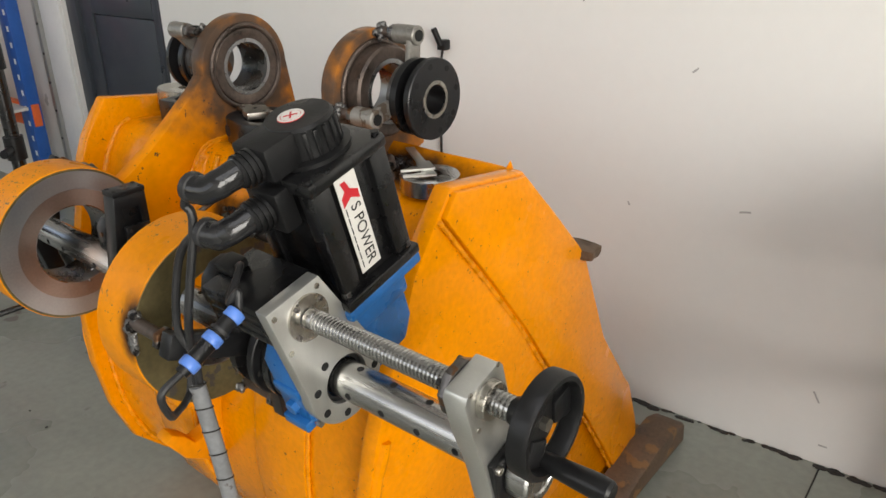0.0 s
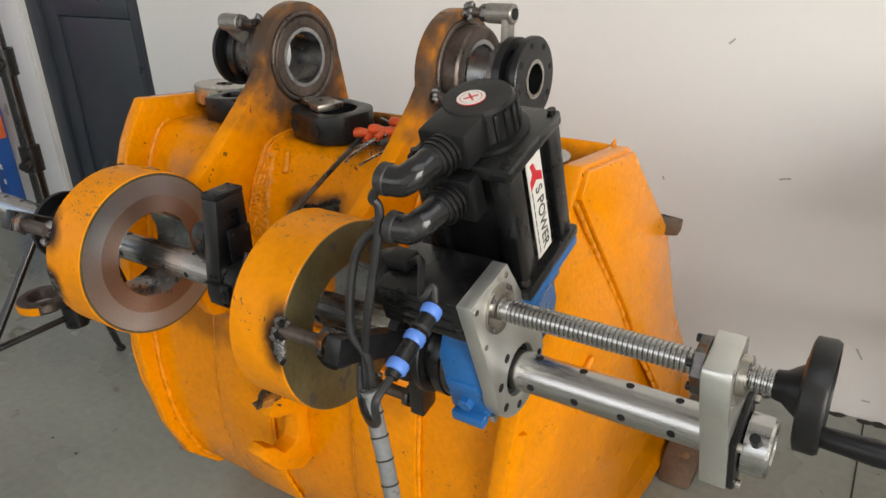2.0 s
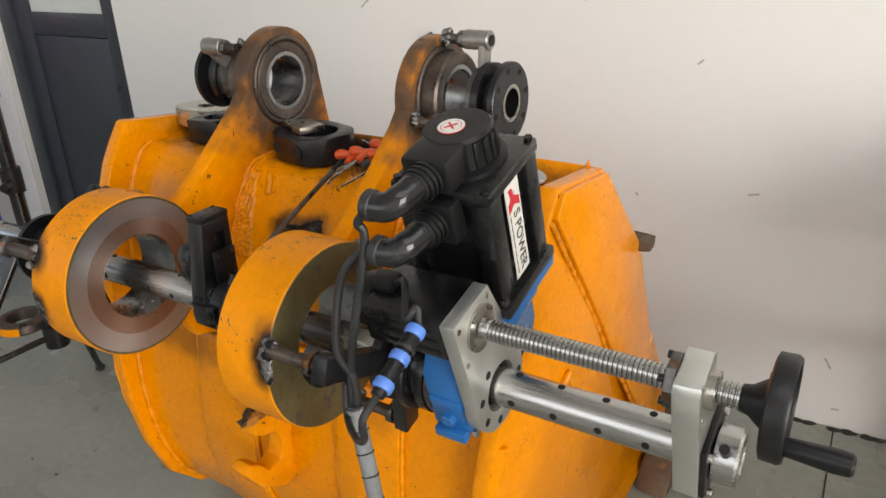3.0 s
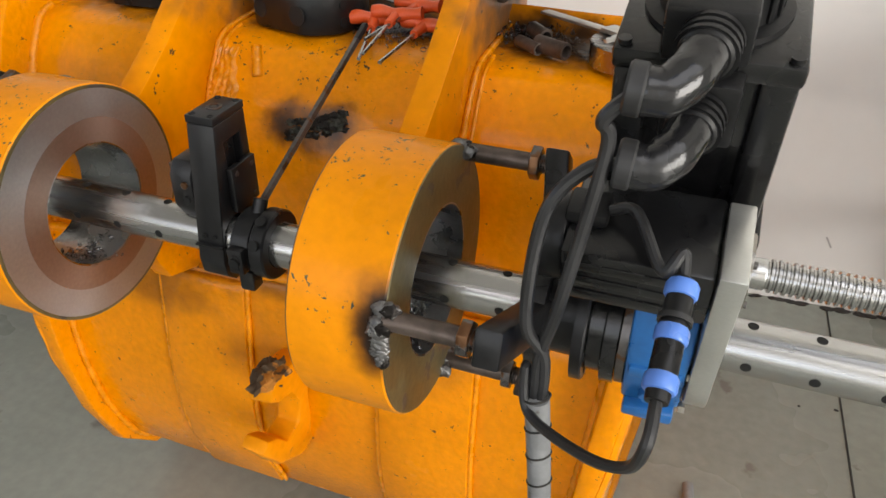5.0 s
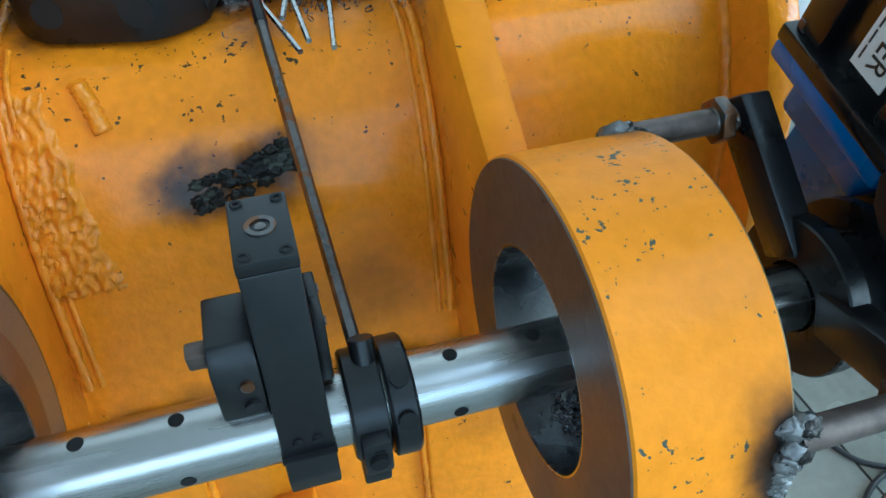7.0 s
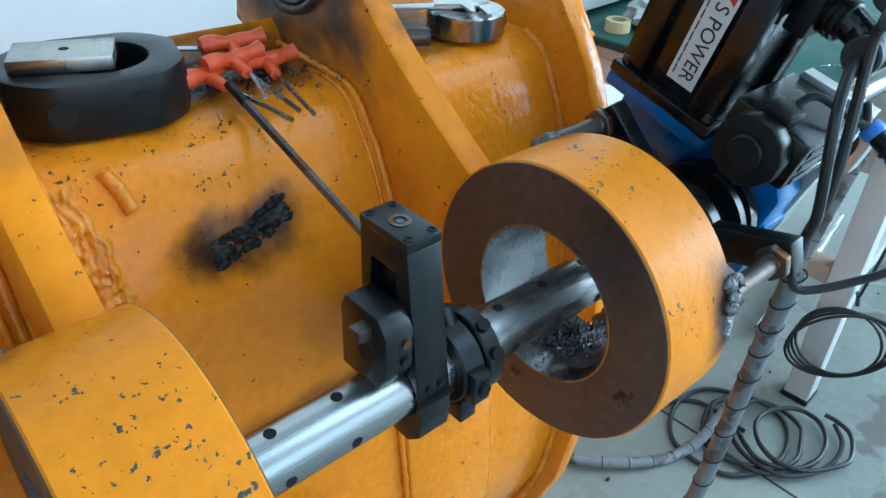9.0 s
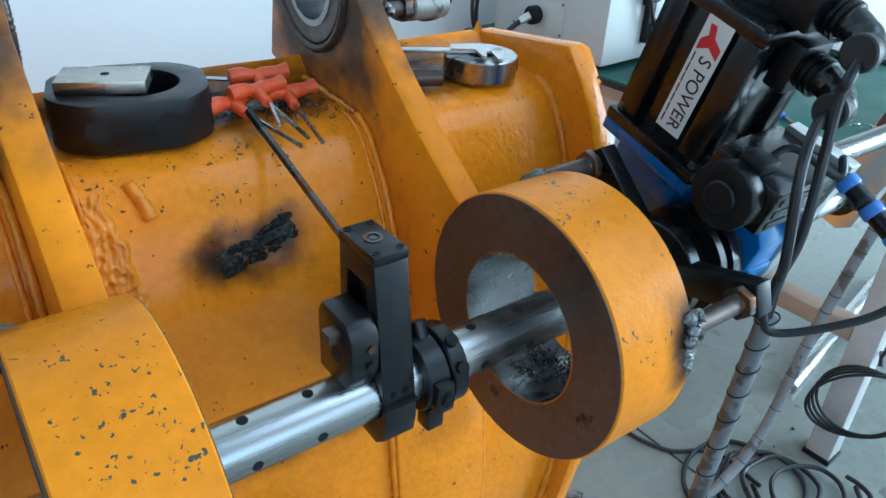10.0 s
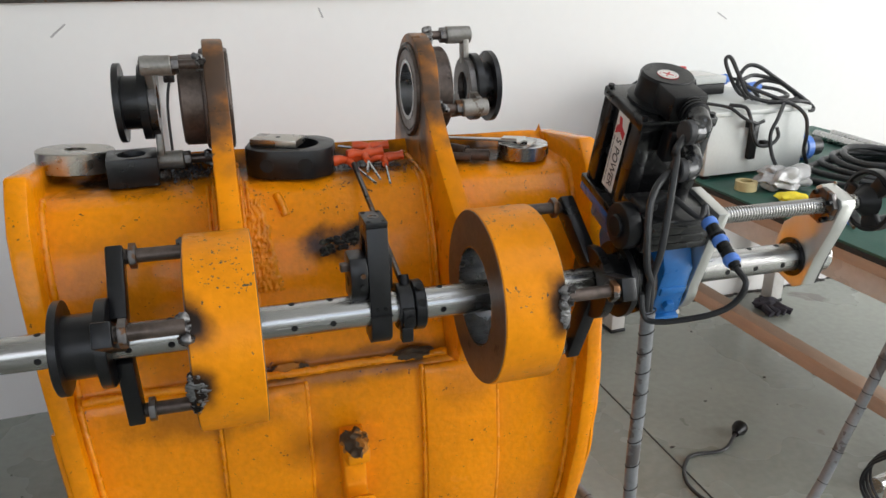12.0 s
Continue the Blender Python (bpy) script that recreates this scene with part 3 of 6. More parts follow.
    # door
    d = thing("door_1", "slate grey steel door with a frosted upper pane", "door", WALL @ Vector((-2.115, 0.03, 0)), kind="structure")
    part("door_frame", box(-2.495, -2.415, 0.02, 0.12, 0, 2.1, WALL, 0.003), "door", d)
    part("door_frame", box(-1.795, -1.745, 0.02, 0.12, 0, 2.1, WALL, 0.003), "door", d)
    part("door_frame", box(-2.415, -1.795, 0.02, 0.12, 2.03, 2.1, WALL, 0.003), "door", d)
    part("stile", box(-2.41, -2.315, 0.035, 0.08, 0.01, 2.025, WALL, 0.004), "door", d)
    part("stile", box(-1.855, -1.8, 0.035, 0.08, 0.01, 2.025, WALL, 0.004), "door", d)
    part("rail", box(-2.314, -1.856, 0.035, 0.08, 0.965, 1.055, WALL, 0.003), "door", d)
    part("rail", box(-2.314, -1.856, 0.035, 0.08, 1.93, 2.025, WALL, 0.003), "door", d)
    part("door_panel", box(-2.3135, -1.8565, 0.042, 0.075, 0.012, 0.962, WALL, 0.006), "door", d)
    part("pane", box(-2.3135, -1.8565, 0.052, 0.062, 1.056, 1.929, WALL, 0), "glass", d, "frosted pane")
    # white architrave and the metal strip beside it
    tagged(part("trim_door", box(-2.675, -2.5, -0.015, 0.0, 0, 2.2, WALL, 0.002), "white"), "white door architrave", "trim", kind="structure")
    st = thing("wall_strip", "narrow silver strip with screws beside the door", "trim", WALL @ Vector((-2.715, -0.01, 0)), kind="structure")
    part("strip", box(-2.73, -2.7, -0.022, -0.002, 0, 2.2, WALL, 0.002), "alu", st)
    for k in range(12):
        part("screw", rod((-2.707, -0.022, 0.2 + k * 0.14), (-2.707, -0.027, 0.2 + k * 0.14), 0.006, m=WALL), "darksteel", st)


room()


def rack():
    o = thing("storage_rack", "blue and orange pallet rack with stored boxes", "rack", WALL @ Vector((-3.2, -0.3, 0)))
    for x, y in ((-2.76, -0.12), (-2.76, -0.75), (-4.6, -0.12), (-4.6, -0.75)):
        bm = box(x - 0.045, x + 0.045, y - 0.03, y + 0.03, 0, 2.3, WALL, 0.003)
        up = part("upright", bm, "bluesteel", o, "blue punched upright")
        for k in range(26):
            part("slot", box(x + 0.01, x + 0.026, y - 0.0315, y - 0.029, 0.2 + k * 0.075, 0.225 + k * 0.075, WALL, 0), "white", up)
    for z in (0.42, 1.5):
        for y in (-0.12, -0.79):
            part("beam", box(-4.6, -2.71, y - 0.02, y + 0.02, z, z + 0.11, WALL, 0.004), "orangesteel", o, "orange shelf beam")
        part("shelf", box(-4.6, -2.72, -0.77, -0.14, z + 0.085, z + 0.1, WALL, 0.002), "whitesteel", o)
    for x, w, h, c, z in ((-3.1, 0.36, 0.34, "brownsteel", 0.53), (-3.6, 0.4, 0.3, "white", 0.53)):
        single("storage_box", box(x - w / 2, x + w / 2, -0.62, -0.3, z, z + h, WALL, 0.008), c, "small storage box on the rack shelf", "box", "boxes on the rack")
    single("pink_box", box(-3.1, -2.84, -0.6, -0.3, 0.871, 1.10, WALL, 0.01), "pink", "bright pink box on a stored crate", "box")


rack()


def light_stand():
    """Black tripod stand at the free end of the bar."""
    x, y = TRIPOD
    o = thing("tripod_stand", "black folding tripod stand on the floor", "tripod", (x, y, 0))
    part("pole", rod((x, y, 0.39), (x, y, 1.05), 0.017, seg=18), "blackpaint", o)
    part("upper_pole", rod((x, y, 1.05), (x, y, 1.75), 0.0125, seg=18), "blackpaint", o)
    for z in (1.05, 0.82):
        part("collar", lathe([(-0.03, 0.017), (-0.03, 0.024), (0.03, 0.024), (0.03, 0.017)], (x, y, z), 'z', 20), "plastic", o)
        part("clamp_knob", rod((x + 0.02, y - 0.02, z), (x + 0.05, y - 0.05, z), 0.011, seg=12, chamfer=0.002), "plastic", o)
    part("hub", lathe([(-0.03, 0.0), (-0.03, 0.03), (0.03, 0.03), (0.03, 0.0)], (x, y, 0.39), 'z', 20), "plastic", o)
    for a in (20, 140, 260):
        c, s = math.cos(radians(a)), math.sin(radians(a))
        part("leg", rod((x + 0.02 * c, y + 0.02 * s, 0.66), (x + 0.46 * c, y + 0.46 * s, 0.012), 0.0105, seg=12), "blackpaint", o)
        part("brace", rod((x + 0.02 * c, y + 0.02 * s, 0.388), (x + 0.215 * c, y + 0.215 * s, 0.375), 0.0085, seg=10), "blackpaint", o)
        part("foot", blob((x + 0.46 * c, y + 0.46 * s, 0.012), (0.016, 0.016, 0.012), 0.0, 2), "rubber", o)
    part("leg_collar", lathe([(-0.025, 0.017), (-0.025, 0.03), (0.025, 0.03), (0.025, 0.017)], (x, y, 0.66), 'z', 20), "plastic", o)


TRIPOD = (-0.90, 0.205)
light_stand()

# ---- the bucket ----
EYE_Y, EYE_Z = 0.418, 1.073      # axis of the lug eyes
SIDE_OUT = [(0.234, 0.957), (0.262, 0.993), (0.30, 0.988), (0.455, 0.968), (0.57, 0.86), (0.68, 0.75), (0.80, 0.5), (0.905, 0.36), (0.985, 0.265), (1.045, 0.127), (1.06, 0.04), (1.04, 0.012),
            (0.75, 0.012), (0.45, 0.014), (0.34, 0.03), (0.22, 0.085), (0.145, 0.17), (0.108, 0.28), (0.095, 0.40), (0.098, 0.50), (0.110, 0.60), (0.135, 0.70),
            (0.164, 0.80), (0.183, 0.87), (0.205, 0.915)]
SHELL = [(0.466, 0.955), (0.458, 0.971), (0.444, 0.958), (0.432, 0.940), (0.31, 0.936), (0.282, 0.925), (0.262, 0.90), (0.243, 0.87), (0.222, 0.82), (0.203, 0.75), (0.190, 0.68),
         (0.182, 0.632), (0.162, 0.622), (0.154, 0.60), (0.143, 0.52), (0.134, 0.44), (0.132, 0.36), (0.142, 0.27), (0.18, 0.16), (0.25, 0.085), (0.36, 0.035),
         (0.55, 0.02), (1.0, 0.012), (1.04, 0.015), (1.04, 0.03), (0.55, 0.045), (0.38, 0.06), (0.27, 0.11), (0.21, 0.18), (0.172, 0.28), (0.165, 0.44), (0.182, 0.60),
         (0.22, 0.72), (0.255, 0.82), (0.29, 0.885), (0.33, 0.908), (0.43, 0.91), (0.46, 0.93)]


def taper(bm):
    """The bucket narrows towards its heel."""
    for v in bm.verts:
        k = 0.19 * max(0.0, 0.93 - v.co.z) * min(1.0, max(0.0, 1 - (v.co.y - 0.1) / 0.55))
        v.co.x *= 1 - k
    return bm


def bucket():
    o = thing("excavator_bucket", "orange-yellow painted excavator bucket with chipped paint, standing on the floor", "bucket", (0, 0.5, 0))
    # shell, cut finely along its width so that it can be dented
    b = bmesh.new()
    xs = [-0.498 + 0.96 * i / 60 for i in range(61)]
    rows = [[b.verts.new((x, y, z)) for y, z in SHELL] for x in xs]
    k = len(SHELL)
    for p, q in zip(rows, rows[1:]):
        for i in range(k):
            b.faces.new((p[i], p[(i + 1) % k], q[(i + 1) % k], q[i]))
    b.faces.new(rows[0])
    b.faces.new(rows[-1][::-1])
    bev(b, 0.006, 28, 2)
    lumpy(taper(b), 0.0022, 9)
    part("shell", b, "yellow", o, angle=50)
    for side in (1, -1):
        x0, x1 = (0.458, 0.492) if side > 0 else (-0.530, -0.495)
        bm = prism(SIDE_OUT, x0, x1, bevel=0.006)
        lumpy(taper(bm), 0.0015, 11)
        sp = part("side_plate", bm, "yellow", o, angle=30)
        # weld run between side plate and shell
        xi = x0 if side > 0 else x1
        part("weld_seam", taper(bead([(xi - side * 0.004, y, z) for y, z in SHELL[4:20:1]], 0.0075, side, None)), "weldpaint", o, angle=80)
        # rolled edge lower down the front
        xo = x1 if side > 0 else x0
        part("edge_strip", taper(lumpy(tube([(xo, 0.130, 0.60), (xo, 0.112, 0.5), (xo, 0.106, 0.40), (xo, 0.122, 0.30)], 0.010, 8), 0.003, 20)), "yellow", o)
    # raised cheek plate on the east side
    cheek = [(0.238, 0.952), (0.372, 0.795), (0.48, 0.66), (0.574, 0.528), (0.738, 0.317), (0.86, 0.14), (0.93, 0.03), (1.04, 0.035), (1.028, 0.127), (0.968, 0.265),
             (0.898, 0.36), (0.793, 0.497), (0.672, 0.745), (0.562, 0.855), (0.452, 0.962), (0.30, 0.982), (0.264, 0.987)]
    part("cheek_plate", taper(lumpy(prism(cheek, 0.489, 0.502, bevel=0.004), 0.0012, 12)), "yellow", o, angle=30)
    part("weld_seam", taper(bead([(0.494, y - 0.006, z - 0.004) for y, z in cheek[0:7]], 0.0045, 0.3)), "weldpaint", o, angle=80)
    part("gouge", taper(lumpy(bead([(0.498, 0.30, 0.575), (0.501, 0.325, 0.60), (0.501, 0.345, 0.615), (0.498, 0.36, 0.61)], 0.008, 1), 0.004, 40)), "weldpaint", o, angle=80)
    part("gouge", taper(lumpy(bead([(0.498, 0.345, 0.62), (0.500, 0.365, 0.58), (0.498, 0.345, 0.53), (0.498, 0.315, 0.525)], 0.005, 2), 0.003, 40)), "weldpaint", o, angle=80)
    # cutting lip, tooth and the worn end at the back
    part("cutting_lip", lumpy(box(-0.52, 0.52, 0.90, 1.14, 0.0, 0.035, I4, 0.006), 0.003, 14), "brownsteel", o, "worn brown steel lip")
    bm = lumpy(prism([(0.80, 0.0), (0.86, 0.05), (1.0, 0.085), (1.12, 0.09), (1.18, 0.07), (1.20, 0.0)], 0.49, 0.58, bevel=0.012), 0.004, 16)
    part("tooth", bm, "brownsteel", o, "worn brown tooth adapter")
    bm = box(0.455, 0.525, 0.655, 0.705, 0.738, 0.756, pose(0, 0, 0, 0, 0, 0), 0.003)
    bmesh.ops.subdivide_edges(bm, edges=bm.edges, cuts=4)
    part("side_cutter", lumpy(bm, 0.006, 40), "brownsteel", o, "bare flame-cut steel stub")
    # lugs with eyes
    for side in (1, -1):
        x0, x1 = (0.165, 0.198) if side > 0 else (-0.213, -0.177)
        r = 0.106
        arc = ring_pts(EYE_Y, EYE_Z, r, 22, 0, 182)
        outline = arc + [(0.290, 1.045), (0.236, 0.998), (0.176, 0.950), (0.12, 0.912), (0.09, 0.895), (0.09, 0.80), (0.13, 0.74), (0.19, 0.72), (0.26, 0.80), (0.32, 0.90), (0.5, 0.93), (0.548, 0.945)]
        hole = ring_pts(EYE_Y, EYE_Z, 0.060, 40)
        bm = prism(outline, x0, x1, (hole,))
        bm = lumpy(bev(bm, 0.004, 50, 2), 0.001, 15)
        lg = part("lug", bm, "yellow_lug", o)
        xa, xb = x0 - 0.004, x1 + 0.004
        if side > 0:
            xb = x1 + 0.035
        else:
            xa = x0 - 0.045
        part("bushing", lathe([(xa, 0.058), (xa + 0.002, 0.0545), (xb - 0.002, 0.0545), (xb, 0.058), (xb, 0.076), (xb - 0.004, 0.08), (xa + 0.004, 0.08), (xa, 0.076)], (0, EYE_Y, EYE_Z), 'x', 56, closed=True),
             "rusty", lg, "bare heat-tinted steel bushing")
        part("bore_liner", lathe([(xa - 0.0008, 0.0575), (xa - 0.0008, 0.050), (xb + 0.0008, 0.050), (xb + 0.0008, 0.0575)], (0, EYE_Y, EYE_Z), 'x', 56, closed=True), "bore", lg, "bright bored steel")
        # heat-tinted band round the eye on both faces
        for xf, s in ((x0, -1), (x1, 1)):
            part("weld_ring", bead([(xf + s * 0.001, EYE_Y + 0.084 * math.cos(radians(a)), EYE_Z + 0.084 * math.sin(radians(a))) for a in range(0, 361, 15)], 0.006, side), "rusty", lg, angle=80)
        # welds along the lug's foot
        for xf, s in ((x0, -1), (x1, 1)):
            line = [(xf + s * 0.004, y, z) for y, z in ((0.45, 0.945), (0.42, 0.942), (0.32, 0.938), (0.285, 0.928), (0.262, 0.90), (0.243, 0.87), (0.222, 0.82), (0.203, 0.75), (0.190, 0.68))]
            part("weld_seam", bead(line, 0.0048, s), "weldpaint", o, angle=80)
            part("weld_seam", bead([(a + s * 0.011, b_ + 0.001, c + 0.001) for a, b_, c in line[2:]], 0.0032, s + 1), "weldpaint", o, angle=80)
    # rough build-up weld beside the west lug
    prof = [(0.282, 0.925), (0.262, 0.90), (0.243, 0.87), (0.222, 0.82), (0.203, 0.75)]
    front = lambda z: float(np.interp(z, [p[1] for p in prof][::-1], [p[0] for p in prof][::-1]))
    bm = bmesh.new()
    grid = []
    nu, nv = 34, 70
    for j in range(nv + 1):
        z = 0.765 + 0.163 * j / nv
        w = 0.040 + 0.028 * (0.928 - z) / 0.163 + 0.007 * noise.noise((z * 60, 2, 0))
        row = []
        for i in range(nu + 1):
            u = i / nu
            x = -0.177 + w * u
            q = Vector((x * 120, 3.1, z * 120 - x * 45))
            h = 0.0010 + 0.0050 * (1 - 1.8 * abs(noise.noise(q))) + 0.0030 * noise.noise(q * 2.3) + 0.003 * noise.noise(q * 0.35)
            fade = min(1, u * 9, (1 - u) * 6, j / 5, (nv - j) / 4)
            row.append(bm.verts.new((x, front(z) + 0.004 - (0.004 + max(0.0, h)) * fade, z)))
        grid.append(row)
    for j in range(nv):
        for i in range(nu):
            bm.faces.new((grid[j][i], grid[j][i + 1], grid[j + 1][i + 1], grid[j + 1][i]))
    tagged(part("weld_patch", bm, "weldpaint", o, "rough painted build-up weld", angle=80), kind="stuff")
    part("weld_bead", bead([(-0.113, 0.281, 0.924), (-0.107, 0.270, 0.912), (-0.101, 0.256, 0.892)], 0.008, 2), "weldpaint", o, angle=80)
    # bosses
    for side in (1, -1):
        x0, x1 = (0.163, 0.257) if side > 0 else (-0.262, -0.172)
        R, r = (0.139, 0.081) if side > 0 else (0.141, 0.0755)
        bs = part("boss", lathe([(x0, r), (x0, R - 0.0015), (x0 + 0.0015, R), (x1 - 0.0015, R), (x1, R - 0.0015), (x1, r)], (0, 0, B), 'x', 96, closed=True), "yellow_boss", o, "chipped yellow pivot boss")
        part("bore_liner", lathe([(x0 - 0.001, r + 0.0005), (x0 - 0.001, r - 0.003), (x1 + 0.001, r - 0.003), (x1 + 0.001, r + 0.0005)], (0, 0, B), 'x', 72, closed=True), "bore", bs, "freshly bored steel")
        if side > 0:
            part("end_face", lathe([(x0 - 0.0012, r - 0.0012), (x0 - 0.0012, R - 0.0022), (x0 + 0.001, R - 0.0012), (x0 + 0.001, r - 0.0012)], (0, 0, B), 'x', 96, closed=True), "brownface", bs, "browned steel face")
            part("end_face", lathe([(x1 + 0.0012, r - 0.0012), (x1 + 0.0012, R - 0.0022), (x1 - 0.001, R - 0.0012), (x1 - 0.001, r - 0.0012)], (0, 0, B), 'x', 96, closed=True), "oliveface", bs, "olive-brown steel face")
        else:
            part("end_face", lathe([(x1 + 0.0016, r - 0.0012), (x1 + 0.0016, 0.103), (x1 - 0.001, 0.103), (x1 - 0.001, r - 0.0012)], (0, 0, B), 'x', 96, closed=True), "machined", bs, "freshly machined coppery face")
            part("face_rim", lathe([(x1 + 0.0012, 0.1031), (x1 + 0.0012, R - 0.0055), (x1 - 0.001, R - 0.0055), (x1 - 0.001, 0.1031)], (0, 0, B), 'x', 96, closed=True), "machined_rim", bs, "bright turned rim")
            part("face_edge", lathe([(x1 + 0.0008, R - 0.0054), (x1 + 0.0008, R - 0.0015), (x1 - 0.001, R - 0.0015), (x1 - 0.001, R - 0.0054)], (0, 0, B), 'x', 96, closed=True), "oliveface", bs)
            part("end_face", lathe([(x0 - 0.0012, r + 0.001), (x0 - 0.0012, R - 0.003), (x0 + 0.001, R - 0.003), (x0 + 0.001, r + 0.001)], (0, 0, B), 'x', 96, closed=True), "brownface", bs)
        # web that ties the boss to the shell below
        xa, xb = (0.167, 0.20) if side > 0 else (-0.213, -0.180)
        part("web_plate", lumpy(prism([(0.10, 0.86), (0.30, 0.86), (0.22, 0.70), (0.16, 0.62), (0.10, 0.64), (0.07, 0.70)], xa, xb, bevel=0.005), 0.002, 20), "yellow", o)
    # vertical wear strips on the lower front
    low = [(0.160, 0.612), (0.153, 0.60), (0.142, 0.52), (0.133, 0.44), (0.131, 0.36), (0.141, 0.27), (0.176, 0.165)]
    for x0, x1 in ((-0.245, -0.10), (0.118, 0.258)):
        b = bmesh.new()
        for off in (0.009,):
            fr = [(y - off, z) for y, z in low]
            bk = [(y + 0.004, z) for y, z in low][::-1]
            prism(fr + bk, x0, x1, bm=b, bevel=0.003)
        part("wear_strip", lumpy(b, 0.0012, 14), "yellow", o, angle=50)
    for x in (-0.248, -0.097, 0.115, 0.261):
        part("weld_seam", bead([(x, y - 0.002, z) for y, z in low], 0.0045, x * 10), "weldpaint", o, angle=80)
    part("weld_seam", bead([(-0.46 + 0.092 * i, 0.166 + 0.003 * (i % 2), 0.628) for i in range(11)], 0.008, 4), "weldpaint", o, angle=80)
    part("burnt_patch", lumpy(blob((0.105, 0.166, 0.634), (0.035, 0.012, 0.012), 0.5, 3, 2), 0.004, 50), "scorch", o)
    part("burnt_patch", lumpy(blob((-0.125, 0.172, 0.634), (0.030, 0.008, 0.010), 0.5, 3, 5), 0.004, 50), "scorch", o)
    # hook plate
    hk = [(0.155, 0.512), (0.125, 0.522), (0.096, 0.527), (0.070, 0.530), (0.050, 0.520), (0.047, 0.500), (0.066, 0.488), (0.096, 0.480), (0.112, 0.450), (0.104, 0.415), (0.072, 0.405),
          (0.050, 0.432), (0.026, 0.452), (0.008, 0.440), (0.046, 0.382), (0.105, 0.338), (0.155, 0.35)]
    hkp = part("hook_plate", lumpy(prism(hk, -0.045, -0.003, bevel=0.006), 0.003, 30), "yellow_boss", o, "flame-cut lifting hook")
    part("burnt_edge", lumpy(blob((-0.026, 0.078, 0.524), (0.022, 0.036, 0.013), 0.5, 4, 3), 0.006, 90), "scorch", hkp)
    # test weld with its scorch on the front face
    b = bmesh.new()
    prof = [(0.282, 0.925), (0.262, 0.90), (0.243, 0.87), (0.222, 0.82), (0.203, 0.75), (0.190, 0.68)]
    yz = lambda z: float(np.interp(z, [p[1] for p in prof][::-1], [p[0] for p in prof][::-1]))
    rnd = random.Random(8)
    for j in range(3):
        for q in range(7):
            x = -0.040 + 0.0125 * q + rnd.uniform(-0.003, 0.003)
            z = 0.843 - 0.009 * (j - 1) + 0.0036 * (q - 3) + rnd.uniform(-0.002, 0.002)
            blob((x, yz(z) + 0.001, z), (0.0078, 0.0029, 0.0056), 0.7, 3, j * 10 + q, b)
    blob((0, 0, 0), (0.042, 0.0032, 0.010), 0.5, 4, 3, b, Matrix.Translation((-0.003, yz(0.843) + 0.003, 0.843)) @ pose(0, 0, 0, -18, -16, 0))
    tagged(part("test_weld", b, "spatter", o, "spattered trial weld", angle=80), kind="stuff")
    return o


bucket()

# ---- the boring bar and what rides on it ----


def boring_bar():
    o = thing("boring_bar", "polished steel boring bar with rows of cross holes", "boring bar", (0, 0, B))
    part("bar", rod((-0.86, 0, B), (0.80, 0, B), 0.025, seg=56, chamfer=0.002), "steel", o)
    x = -0.80
    while x < 0.78:
        for a in (90, 187):
            c, s = math.cos(radians(a)), math.sin(radians(a))
            if not (-0.02 < x < 0.09 or 0.35 < x < 0.53):
                # flat black disc on the bar; its colour gives the hole's inner shade
                part("cross_hole_disc", rod((x, 0.0243 * c, B + 0.0243 * s), (x, 0.0252 * c, B + 0.0252 * s), 0.0048, seg=16), "shade_black", o, "black disc painted as the shaded mouth of a cross hole")
        x += 0.0565
    return o


boring_bar()


